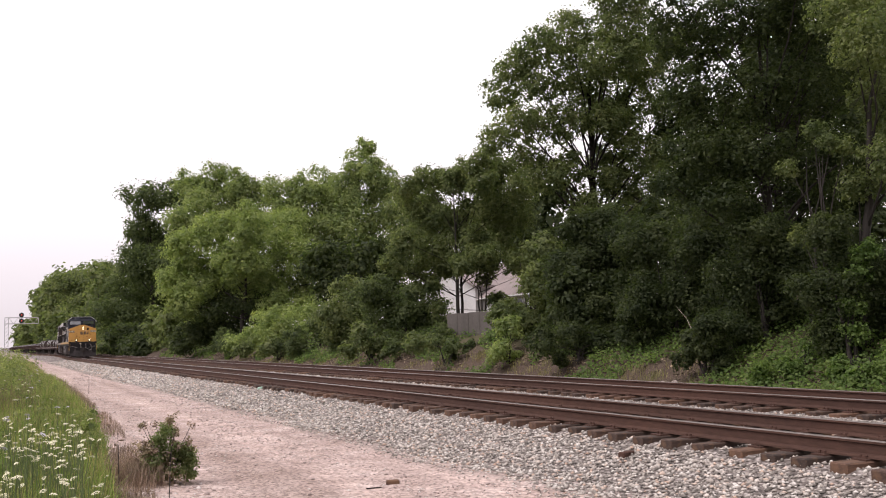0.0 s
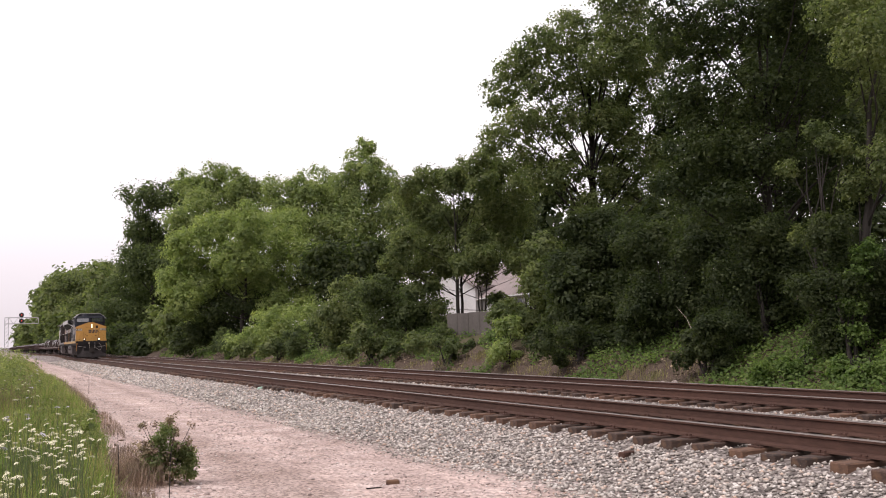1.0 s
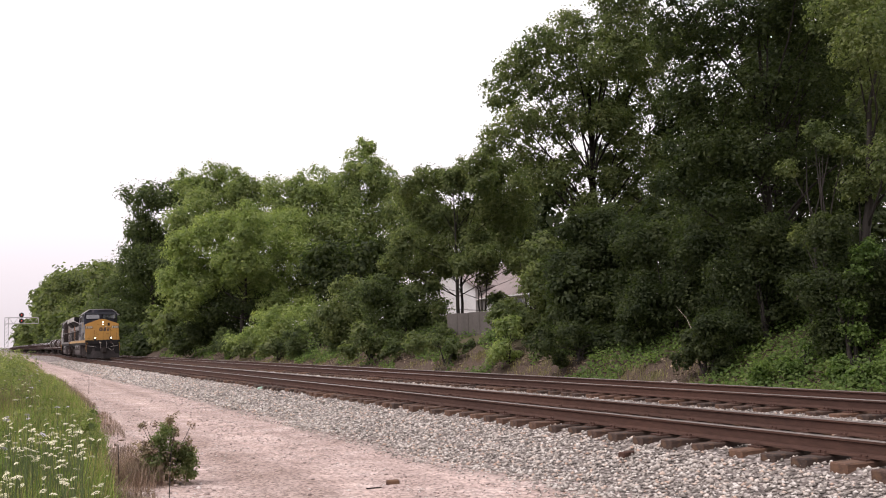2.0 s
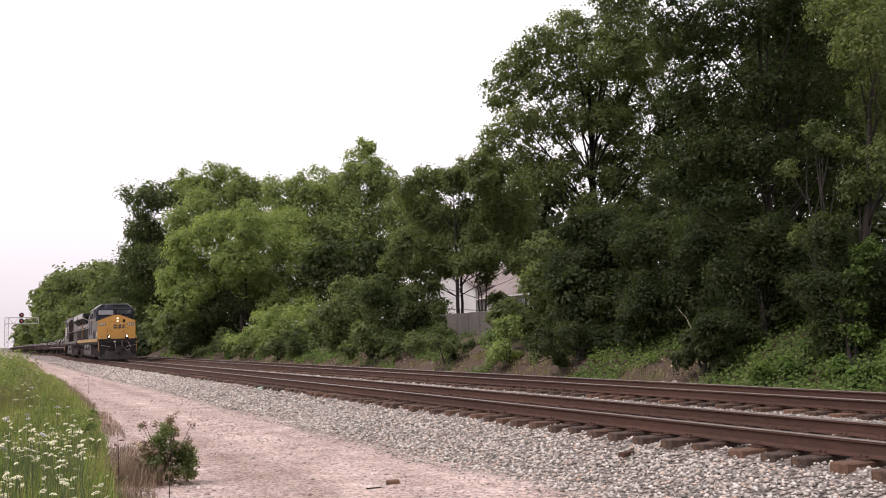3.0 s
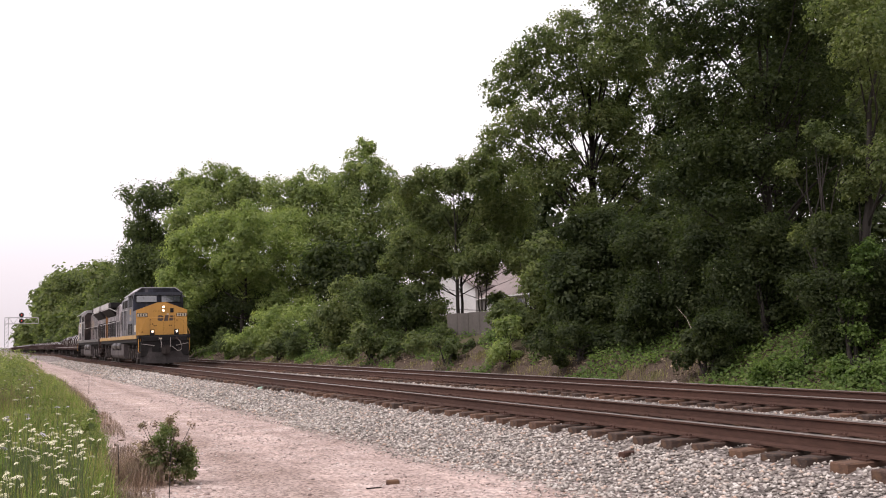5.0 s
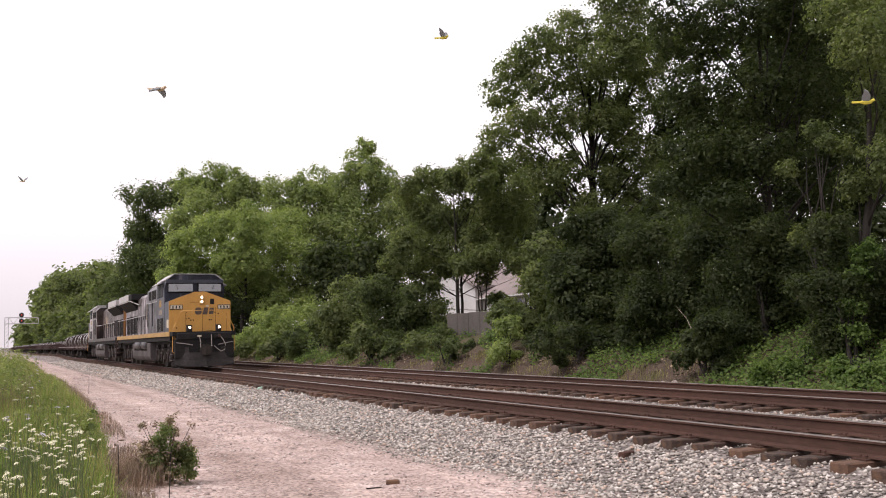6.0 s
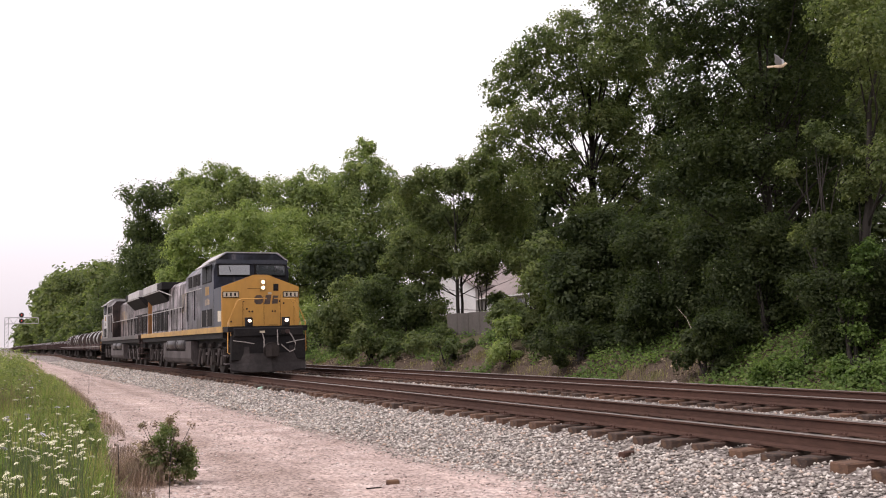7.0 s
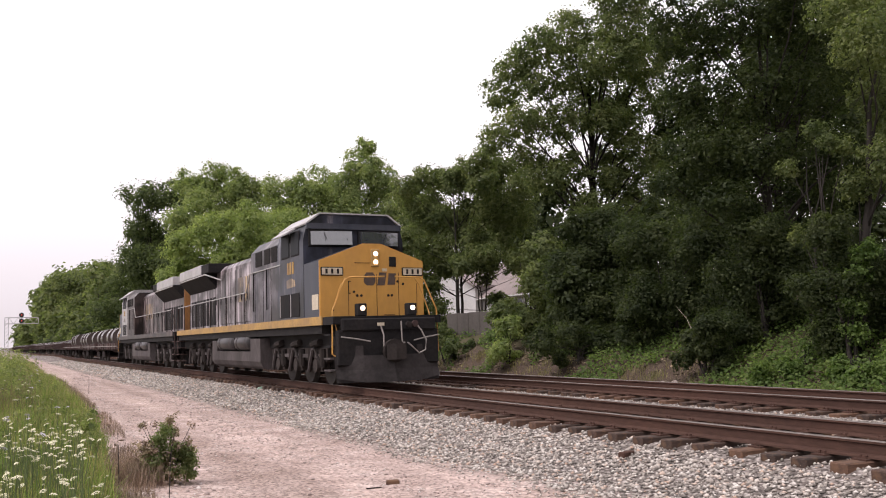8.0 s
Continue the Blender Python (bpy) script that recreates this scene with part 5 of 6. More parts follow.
def truck_frame(parent, ys, wheel_r, side_x, material):
    """Side frames with pedestals, springs and axle boxes for the axles at ys."""
    a, b = min(ys) - 0.75, max(ys) + 0.75
    for s in (-1, 1):
        bm = bmesh.new()
        x0, x1 = sorted((s * side_x, s * (side_x + 0.17)))
        pts = [(a, 0.70), (a + 0.15, 0.62)]
        for y in ys:
            pts += [(y - 0.42, 0.66), (y - 0.32, 0.36), (y + 0.32, 0.36), (y + 0.42, 0.66)]
        pts += [(b - 0.15, 0.62), (b, 0.70), (b, 0.98), (b - 0.3, 1.08), (a + 0.3, 1.08), (a, 0.98)]
        prism(bm, pts, "x", x0, x1)
        part("side_frame", bm, material, parent, "dusty cast side frame")
        for y in ys:
            part("axle_box", disc(bmesh.new(), (s * (side_x + 0.2), y, wheel_r), (1, 0, 0), 0.19, 0.16, 12), material, parent)
            for o in (-0.5, 0.5):
                if a < y + o < b:
                    part("spring", rod(bmesh.new(), [(s * (side_x + 0.22), y + o, 0.5), (s * (side_x + 0.22), y + o, 0.98)], 0.1, 8), underbody, parent)
        part("tie_bar", boxes((min(s * (side_x + 0.19), s * (side_x + 0.24)), max(s * (side_x + 0.19), s * (side_x + 0.24)), a + 0.2, b - 0.2, 0.74, 0.84)), dusty_grey, parent, "dusty tie bar")
        for y in ys:
            part("brake_cylinder", rod(bmesh.new(), [(s * (side_x + 0.24), y - 0.35, 1.16), (s * (side_x + 0.24), y + 0.3, 1.1)], 0.1, 8), underbody, parent)
            part("strut", rod(bmesh.new(), [(s * (side_x + 0.28), y + 0.55, 0.36), (s * (side_x + 0.30), y + 0.12, 0.98)], 0.05, 6), dusty_grey, parent, "dusty grey diagonal strut")
            part("brake_rod", rod(bmesh.new(), [(s * (side_x + 0.26), y - 0.6, 0.45), (s * (side_x + 0.26), y + 0.2, 1.05)], 0.035, 5), underbody, parent)


def locomotive(label, hood_paint, nose_paint, lit):
    L = thing("locomotive", label, "locomotive", "locomotives of the train")
    # frame, deck and sill
    part("frame", boxes((-1.15, 1.15, -0.9, 20.6, 1.0, 1.58)), paint_dark, L)
    part("deck", boxes((-1.5, 1.5, -1.0, 20.7, 1.60, 1.80)), paint_dark, L)
    for s in (-1, 1):
        part("sill", boxes((min(s * 1.50, s * 1.535), max(s * 1.50, s * 1.535), -0.2, 20.5, 1.60, 1.825), bevel=0.006), paint_stripe if lit else paint_rusty, L, "faded yellow side sill" if lit else "grimy side sill")
        x0, x1 = sorted((s * 1.15, s * 1.46))
        part("valance", boxes((x0, x1, 0.0, 20.4, 1.38, 1.60)), paint_dark, L)
    # short nose
    roofline = [(1.5, 3.31), (0.27, 3.77), (-0.27, 3.77), (-1.5, 3.31)]
    nose = part("nose", prism(bmesh.new(), [(-1.49, 1.8), (1.49, 1.8)] + [(x * 0.994, z - 0.01) for x, z in roofline], "y", 0.05, 1.36), paint_blue, L, "dark blue nose sides")
    bm = prism(bmesh.new(), [(-1.5, 1.74), (1.5, 1.74)] + roofline, "y", 0.0, 0.06)
    bmesh.ops.bevel(bm, geom=[e for e in bm.edges if abs(e.verts[0].co.y) < 0.01 and abs(e.verts[1].co.y) < 0.01], offset=0.02, segments=2, affect="EDGES")
    front = part("nose_front", bm, nose_paint, nose, "yellow flat nose front")
    for x0, x1, z0, z1 in ((-0.71, -0.70, 1.78, 2.75), (0.10, 0.112, 1.78, 2.95), (0.74, 0.752, 1.78, 3.0), (-0.71, -0.64, 2.74, 2.76), (-0.71, -0.64, 2.42, 2.44),
                           (-0.71, -0.69, 2.42, 2.76), (-0.52, 0.0, 3.24, 3.252), (1.28, 1.29, 1.8, 2.7), (0.3, 0.62, 1.84, 1.855)):
        part("panel_seam", boxes((x0, x1, -0.008, 0.004, z0, z1)), paint_dark, nose)
    for x, z in ((-0.46, 2.37), (-0.34, 2.37), (0.44, 2.37), (0.54, 2.37), (-0.55, 2.47), (-1.15, 2.0), (0.72, 2.75), (0.88, 2.68)):
        part("step_hole", disc(bmesh.new(), (x, -0.006, z), (0, 1, 0), 0.035, 0.012, 10), paint_dark, nose)
    # plain dark marks in place of the emblem
    for pts in ([(-0.26, 2.72), (-0.18, 2.64), (0.0, 2.64), (0.07, 2.72), (0.07, 2.90), (0.0, 2.99), (-0.18, 2.99), (-0.26, 2.90)],
                [(0.12, 2.64), (0.34, 2.64), (0.40, 2.99), (0.18, 2.99)],
                [(0.42, 2.66), (0.64, 2.66), (0.68, 2.97), (0.46, 2.97)]):
        part("emblem", prism(bmesh.new(), pts, "y", -0.007, 0.003), emblem_blue, nose, "worn dark blue painted emblem shape")
    for s in (-1, 1):
        cx = -1.16 if s < 0 else 1.16
        b = part("number_board", boxes((cx - 0.31, cx + 0.31, -0.03, 0.01, 2.90, 3.13), bevel=0.01), paint_dark, nose, "framed number board")
        part("board_face", boxes((cx - 0.28, cx + 0.28, -0.036, -0.028, 2.925, 3.105)), board_white, b, "cream board face")
        for k in (-1, 0, 1):
            part("digit_bar", boxes((cx + 0.16 * k - 0.03, cx + 0.16 * k + 0.03, -0.041, -0.034, 2.95, 3.08)), paint_dark, b, "dark bar")
    h = part("headlight", boxes((-0.045, 0.185, -0.05, 0.02, 3.14, 3.62), bevel=0.015), paint_stripe, nose, "twin headlight housing")
    for z in (3.27, 3.49):
        part("lens", disc(bmesh.new(), (0.07, -0.055, z), (0, 1, 0), 0.062, 0.02, 18), lamp_warm if lit else board_white, h, "lit lamp" if lit else "unlit lamp")
    part("nose_window", boxes((0.48, 0.68, -0.02, 0.01, 3.15, 3.42), bevel=0.01), paint_dark, nose, "small dark nose window")
    part("plate", boxes((0.27, 0.41, -0.015, 0.005, 3.02, 3.10)), board_white, nose, "small white plate")
    for s in (-1, 1):
        part("nose_plate", boxes((min(s * 1.488, s * 1.512), max(s * 1.488, s * 1.512), 0.12, 0.62, 2.02, 2.42)), board_white, nose, "white plate on the nose side")
    # front platform
    part("anticlimber", boxes((-1.3, 1.3, -1.12, -0.9, 1.42, 1.74), bevel=0.03), paint_dark, L)
    for s in (-1, 1):
        d = part("ditch_light", boxes((s * 0.7 - 0.12, s * 0.7 + 0.12, -1.0, -0.72, 1.80, 2.12), bevel=0.02), paint_dark, L, "ditch light in a dark box")
        part("lens", disc(bmesh.new(), (s * 0.7, -1.01, 2.0), (0, 1, 0), 0.06, 0.02, 18), (lamp_ditch if s > 0 else lamp_warm) if lit else board_white, d, "lit lamp" if lit else "unlit lamp")
        gap = 0.28 if s > 0 else 0.02
        part("handrail", rod(bmesh.new(), rail_points(s, [(gap, -0.85, 2.82), (0.98, -0.85, 2.80), (1.12, -0.85, 2.72), (1.46, -0.85, 1.95), (1.48, -0.85, 0.85), (1.40, -0.88, 0.80)]), 0.021, 6), paint_yellow, L, "yellow front handrail")
        part("handrail", rod(bmesh.new(), rail_points(s, [(0.98, -0.55, 2.80), (1.10, -0.55, 2.65), (1.36, -0.55, 1.95), (1.36, -0.95, 1.3), (1.18, -1.0, 1.2)]), 0.018, 6), paint_yellow, L, "yellow front handrail")
        for z in (0.42, 0.72, 1.02, 1.32):
            part("step", boxes((min(s * 1.12, s * 1.5), max(s * 1.12, s * 1.5), -0.75, -0.25, z, z + 0.04)), dusty_grey if z < 1 else paint_dark, L, "front corner step")
        part("step_board", boxes((min(s * 1.1, s * 1.14), max(s * 1.1, s * 1.14), -0.8, -0.2, 0.4, 1.6)), paint_dark, L)
        part("uncoupling_lever", rod(bmesh.new(), rail_points(s, [(1.35, -1.15, 1.28), (0.95, -1.2, 1.22), (0.6, -1.25, 1.15)]), 0.018, 5), hose_grey, L)
    # pilot and plough
    part("pilot", boxes((-1.4, 1.4, -1.05, -0.85, 0.55, 1.45), bevel=0.03), paint_dark, L, "black pilot plate")
    bm = bmesh.new()
    cols = [(-1.42, -0.95), (-0.75, -1.22), (0.0, -1.42), (0.75, -1.22), (1.42, -0.95)]
    rows_z = [(0.13, -0.10), (0.45, 0.02), (0.80, 0.09), (1.05, 0.10)]
    grid = [[bm.verts.new((x, y + dy, z + (0.10 if abs(x) > 1 and z < 0.2 else 0))) for x, y in cols] for z, dy in rows_z]
    back = [[bm.verts.new((x, y + dy + 0.05, z)) for x, y in cols] for z, dy in rows_z]
    for g, flip in ((grid, False), (back, True)):
        for j in range(3):
            for i in range(4):
                f = (g[j][i], g[j][i + 1], g[j + 1][i + 1], g[j + 1][i])
                bm.faces.new(f[::-1] if flip else f)
    bmesh.ops.delete(bm, geom=[f for f in bm.faces if all(abs(v.co.x) < 0.8 and v.co.z > 0.7 for v in f.verts)], context="FACES")
    bmesh.ops.recalc_face_normals(bm, faces=bm.faces)
    part("plough", bm, plough_dust, L, "dusty grey snow plough")
    c = part("coupler", boxes((-0.12, 0.12, -1.5, -0.9, 0.76, 1.02), bevel=0.03), underbody, L, "knuckle coupler")
    part("knuckle", prism(bmesh.new(), [(-0.24, -1.45), (-0.05, -1.62), (0.2, -1.66), (0.24, -1.5), (0.1, -1.42)], "z", 0.68, 1.08), underbody, c)
    part("yoke", disc(bmesh.new(), (0.02, -1.3, 0.9), (0, 1, 0), 0.3, 0.15, 14), underbody, c)
    for pts in ([(-0.28, -1.13, 1.58), (-0.22, -1.2, 1.3), (-0.24, -1.25, 1.0), (-0.12, -1.3, 0.86), (0.02, -1.35, 1.0), (0.12, -1.35, 1.1), (0.3, -1.35, 1.1)],
                [(0.72, -1.13, 1.58), (0.84, -1.2, 1.4), (0.95, -1.25, 1.15), (0.9, -1.3, 0.9), (0.72, -1.3, 0.82), (0.55, -1.35, 0.95), (0.38, -1.35, 1.1)],
                [(0.3, -1.13, 1.65), (0.31, -1.16, 1.12)]):
        part("air_hose", rod(bmesh.new(), pts, 0.02, 6), hose_grey, L, "grey air hose")
    part("hose_bracket", boxes((-0.36, -0.18, -1.17, -1.1, 1.54, 1.62)), board_white, L)
    part("jumper_socket", disc(bmesh.new(), (0.68, -1.15, 1.58), (0, 1, 0), 0.085, 0.08, 12), car_brown, L)
    part("jumper_socket", disc(bmesh.new(), (0.5, -1.15, 1.56), (0, 1, 0), 0.08, 0.08, 12), underbody, L)
    # cab
    bm = prism(bmesh.new(), [(-1.5, 1.8), (1.5, 1.8), (1.5, 4.0), (1.40, 4.42), (1.0, 4.71), (-1.0, 4.71), (-1.40, 4.42), (-1.5, 4.0)], "y", 1.36, 3.9)
    cab = part("cab", bm, paint_cab if lit else paint_pale, L, "dark blue cab" if lit else "pale grey cab")
    part("cab_roof", prism(bmesh.new(), [(-1.44, 4.41), (-1.02, 4.725), (1.02, 4.725), (1.44, 4.41), (1.46, 4.45), (1.03, 4.765), (-1.03, 4.765), (-1.46, 4.45)], "y", 1.30, 3.95), paint_pale, cab, "pale grey roof edge")
    part("cab_brow", boxes((-1.42, 1.42, 1.29, 1.37, 4.30, 4.46)), paint_blue, cab)
    for s in (-1, 1):
        x0, x1 = sorted((s * 0.10, s * 1.36))
        w = part("windshield", boxes((x0, x1, 1.30, 1.37, 3.80, 4.28), bevel=0.01), paint_dark, cab, "windshield with dark gasket")
        bm = bmesh.new()
        ring = [(s * 0.15, -0.16, 3.85), (s * 1.31, 0.0, 3.85), (s * 1.31, 0.03, 4.23), (s * 0.15, -0.13, 4.23)]
        fr, bk = [bm.verts.new((x, 1.25 + y, z)) for x, y, z in ring], [bm.verts.new((x, 1.31, z)) for x, y, z in ring]
        bm.faces.new(fr)
        bm.faces.new(bk[::-1])
        for i in range(4):
            bm.faces.new((fr[i], bk[i], bk[(i + 1) % 4], fr[(i + 1) % 4]))
        bmesh.ops.recalc_face_normals(bm, faces=bm.faces)
        part("pane", bm, glass_front, w, "raked glass pane")
        for k in (0.35, 0.95):
            part("wiper", rod(bmesh.new(), [(s * k, 1.27, 4.26), (s * (k - 0.06), 1.10, 3.98)], 0.010, 4), paint_dark, w)
        for y0, y1, n in ((1.72, 2.52, "side_window"), (2.66, 3.46, "side_window")):
            xs = sorted((s * 1.485, s * 1.512))
            sw = part(n, boxes((xs[0], xs[1], y0, y1, 3.60, 4.30), bevel=0.008), paint_dark, cab, "dark side window")
            xs = sorted((s * 1.509, s * 1.516))
            part("pane", boxes((xs[0], xs[1], y0 + 0.05, y1 - 0.05, 3.65, 4.25)), glass_side, sw)
        xs = [s * 1.50, s * 1.78, s * 1.79, s * 1.50]
        part("sunshade", prism(bmesh.new(), list(zip(xs, [4.36, 4.20, 4.23, 4.42])), "y", 2.1, 3.55), paint_pale, cab, "pale sunshade over the window")
        for y0, y1 in ((1.75, 2.55), (2.68, 3.6)):
            xs = sorted((s * 1.49, s * 1.515))
            dr = part("locker_door", boxes((xs[0], xs[1], y0, y1, 1.88, 2.55), bevel=0.008), paint_dark, cab, "dark locker door")
            xs = sorted((s * 1.512, s * 1.532))
            part("door_edge", boxes((xs[0], xs[1], y1 - 0.05, y1 - 0.02, 1.90, 2.53)), paint_pale, dr, "pale worn door edge")
        for k in range(3):
            xs = sorted((s * 1.498, s * 1.508))
            part("digit_bar", boxes((xs[0], xs[1], 2.26 + 0.24 * k, 2.42 + 0.24 * k, 3.12, 3.46)), paint_stripe, cab, "faded yellow bar")
        xs = sorted((s * 1.498, s * 1.506))
        part("faded_mark", prism(bmesh.new(), [(2.1, 2.75), (2.95, 2.72), (3.0, 2.95), (2.5, 3.0), (2.2, 2.93)], "x", *xs), paint_ghost, cab, "faded yellow painted mark")
        # cabin behind the cab, grilles high on its side
    aux = part("equipment_cabinet", prism(bmesh.new(), [(-1.48, 1.8), (1.48, 1.8), (1.48, 4.12), (1.2, 4.42), (-1.2, 4.42), (-1.48, 4.12)], "y", 3.9, 7.1), paint_cabin if lit else paint_rusty, L, "sooty streaked equipment cabinet")
    for s in (-1, 1):
        for y0, y1 in ((3.95, 4.62), (4.74, 5.42), (5.72, 6.5)):
            xs = sorted((s * 1.47, s * 1.495))
            gr = part("grille", boxes((xs[0], xs[1], y0, y1, 3.62, 4.10), bevel=0.006), paint_dark, aux, "dark intake grille")
            for k in range(6):
                xs = sorted((s * 1.492, s * 1.502))
                part("slat", boxes((xs[0], xs[1], y0 + 0.04, y1 - 0.04, 3.66 + k * 0.07, 3.68 + k * 0.07)), underbody, gr)
        for y in (4.7, 5.6, 6.6):
            xs = sorted((s * 1.478, s * 1.487))
            part("door_seam", boxes((xs[0], xs[1], y - 0.012, y + 0.012, 1.85, 3.5)), paint_dark, aux)
    # long hood
    hood = part("hood", prism(bmesh.new(), [(-0.95, 1.8), (0.95, 1.8), (0.95, 4.08), (0.78, 4.27), (-0.78, 4.27), (-0.95, 4.08)], "y", 7.1, 20.3), hood_paint, L, "streaked grey engine hood")
    for s in (-1, 1):
        for k in range(9):
            y = 7.25 + k * 0.84
            xs = sorted((s * 0.94, s * 0.972))
            dr = part("hood_door", boxes((xs[0], xs[1], y, y + 0.78, 1.95, 3.95), bevel=0.01), hood_paint, hood)
            xs = sorted((s * 0.972, s * 0.995))
            part("latch", boxes((xs[0], xs[1], y + 0.68, y + 0.72, 2.75, 3.0)), paint_dark, dr)
        for k in range(8):
            y = 14.9 + k * 0.66
            xs = sorted((s * 0.94, s * 0.965))
            part("louvre_panel", boxes((xs[0], xs[1], y, y + 0.48, 1.95, 3.1), bevel=0.01), paint_dark, hood, "dark louvred panel")
        # stepped faded lettering becomes plain shapes
        for k, (y0, y1) in enumerate(((8.3, 9.0), (9.3, 10.0), (10.3, 11.0))):
            xs = sorted((s * 0.972, s * 0.978))
            part("faded_mark", boxes((xs[0], xs[1], y0, y1, 2.7, 3.6)), paint_ghost, hood, "faded yellow painted shape")
    part("exhaust_stack", boxes((-0.35, 0.35, 10.2, 11.2, 4.26, 4.44), bevel=0.03), paint_dark, L)
    part("roof_fan", disc(bmesh.new(), (0, 8.6, 4.3), (0, 0, 1), 0.55, 0.14, 20), paint_dark, L)
    part("horn", rod(bmesh.new(), [(0.2, 7.6, 4.45), (0.2, 7.2, 4.5)], [0.03, 0.08], 8), paint_dark, L)
    # radiator wings
    rad = part("radiator", prism(bmesh.new(), [(-0.96, 3.45), (0.96, 3.45), (1.45, 3.98), (1.45, 4.05), (-1.45, 4.05), (-1.45, 3.98)], "y", 14.6, 20.25), paint_dark, L, "dark flared radiator intake")
    part("radiator_top", boxes((-1.46, 1.46, 15.4, 20.2, 4.05, 4.46), bevel=0.02), paint_pale, rad, "pale grey radiator box")
    part("radiator_front", boxes((-1.44, 1.44, 14.0, 15.39, 4.05, 4.42), bevel=0.02), paint_dark, rad, "dark radiator housing")
    for s in (-1, 1):
        part("wing_edge", rod(bmesh.new(), rail_points(s, [(1.0, 13.6, 3.7), (1.45, 14.6, 4.0), (1.46, 20.2, 4.0)]), 0.03, 5), paint_pale, rad)
    part("hood_end", boxes((-0.94, 0.94, 20.3, 20.36, 1.85, 4.2), bevel=0.02), paint_orange, L, "rusty orange hood end")
    part("end_light", boxes((-0.12, 0.12, 20.34, 20.42, 3.5, 3.95)), paint_dark, L)
    # tank, reservoirs and trucks
    bm = bmesh.new()
    for y0, y1, top in ((6.1, 7.35, 1.32), (7.35, 12.35, 0.90), (12.35, 13.2, 1.30)):
        prism(bm, [(-1.2, 0.32), (1.2, 0.32), (1.38, 0.42), (1.46, 0.58), (1.46, top), (-1.46, top), (-1.46, 0.58), (-1.38, 0.42)], "y", y0, y1)
    part("fuel_tank", bm, dusty_grey, L, "dusty grey fuel tank")
    part("tank_core", boxes((-1.1, 1.1, 7.2, 12.5, 0.85, 1.30)), paint_dark, L)
    for s in (-1, 1):
        for y0, y1 in ((7.5, 9.5), (9.75, 12.2)):
            part("air_reservoir", rod(bmesh.new(), [(s * 1.24, y0, 1.2), (s * 1.24, y0 + 0.04, 1.2), (s * 1.24, y0 + 0.14, 1.2), (s * 1.24, y1 - 0.14, 1.2), (s * 1.24, y1 - 0.04, 1.2), (s * 1.24, y1, 1.2)], [0.1, 0.24, 0.29, 0.29, 0.24, 0.1], 20), tank_black, L, "dark glossy cylindrical air reservoir", smooth=True)
            for yb in (y0 + 0.45, y1 - 0.45):
                part("tank_strap", disc(bmesh.new(), (s * 1.24, yb, 1.2), (0, 1, 0), 0.297, 0.06, 20), dusty_grey, L, "grey steel strap")
        # side handrails with stanchions
        part("handrail", rod(bmesh.new(), rail_points(s, [(1.50, 3.6, 3.47), (1.50, 7.2, 3.47), (1.50, 7.7, 2.88), (1.50, 20.3, 2.86)]), 0.02, 6), paint_pale, L, "pale side handrail")
        for k in range(10):
            y = 7.9 + k * 1.36
            part("stanchion", rod(bmesh.new(), [(s * 1.5, y, 1.8), (s * 1.5, y, 2.87)], 0.018, 5), underbody, L)
        for y in (5.1, 6.7):
            part("stanchion", rod(bmesh.new(), [(s * 1.51, y, 2.2), (s * 1.51, y, 3.47)], 0.022, 5), paint_dark, L)
        part("rear_handrail", rod(bmesh.new(), rail_points(s, [(1.5, 20.3, 2.86), (1.45, 20.7, 2.2), (1.45, 20.7, 0.8)]), 0.02, 6), car_brown, L)
        for z in (0.42, 0.72, 1.02, 1.32):
            part("step", boxes((min(s * 1.12, s * 1.5), max(s * 1.12, s * 1.5), 20.2, 20.7, z, z + 0.04)), car_brown, L, "rear corner step")
    part("rear_coupler", boxes((-0.12, 0.12, 20.5, 21.1, 0.76, 1.02), bevel=0.03), underbody, L)
    for inner, ys in enumerate(((1.2, 3.0, 4.8), (14.5, 16.4, 18.3))):
        truck_frame(L, ys, 0.53, 0.98, truck_dust)
        for y in ys:
            wheelset(L, y, 0.53, inner)
            # motors added between the wheels; their black also stands in for shade underneath
            part("traction_motor", boxes((-0.62, 0.62, y - 0.1, y + 0.72, 0.22, 0.92), bevel=0.06), paint_dark, L)
        part("bolster", boxes((-0.9, 0.9, min(ys) - 0.6, max(ys) + 0.6, 0.85, 1.2)), paint_dark, L)
    return L


def freight_bogie(parent, y):
    for s in (-1, 1):
        xs = sorted((s * 0.9, s * 1.03))
        part("side_frame", prism(bmesh.new(), [(y - 1.25, 0.38), (y - 0.5, 0.30), (y + 0.5, 0.30), (y + 1.25, 0.38), (y + 1.25, 0.6), (y + 0.4, 0.82), (y - 0.4, 0.82), (y - 1.25, 0.6)], "x", *xs), underbody, parent)
    part("bolster", boxes((-1.0, 1.0, y - 0.2, y + 0.2, 0.45, 0.82)), underbody, parent)


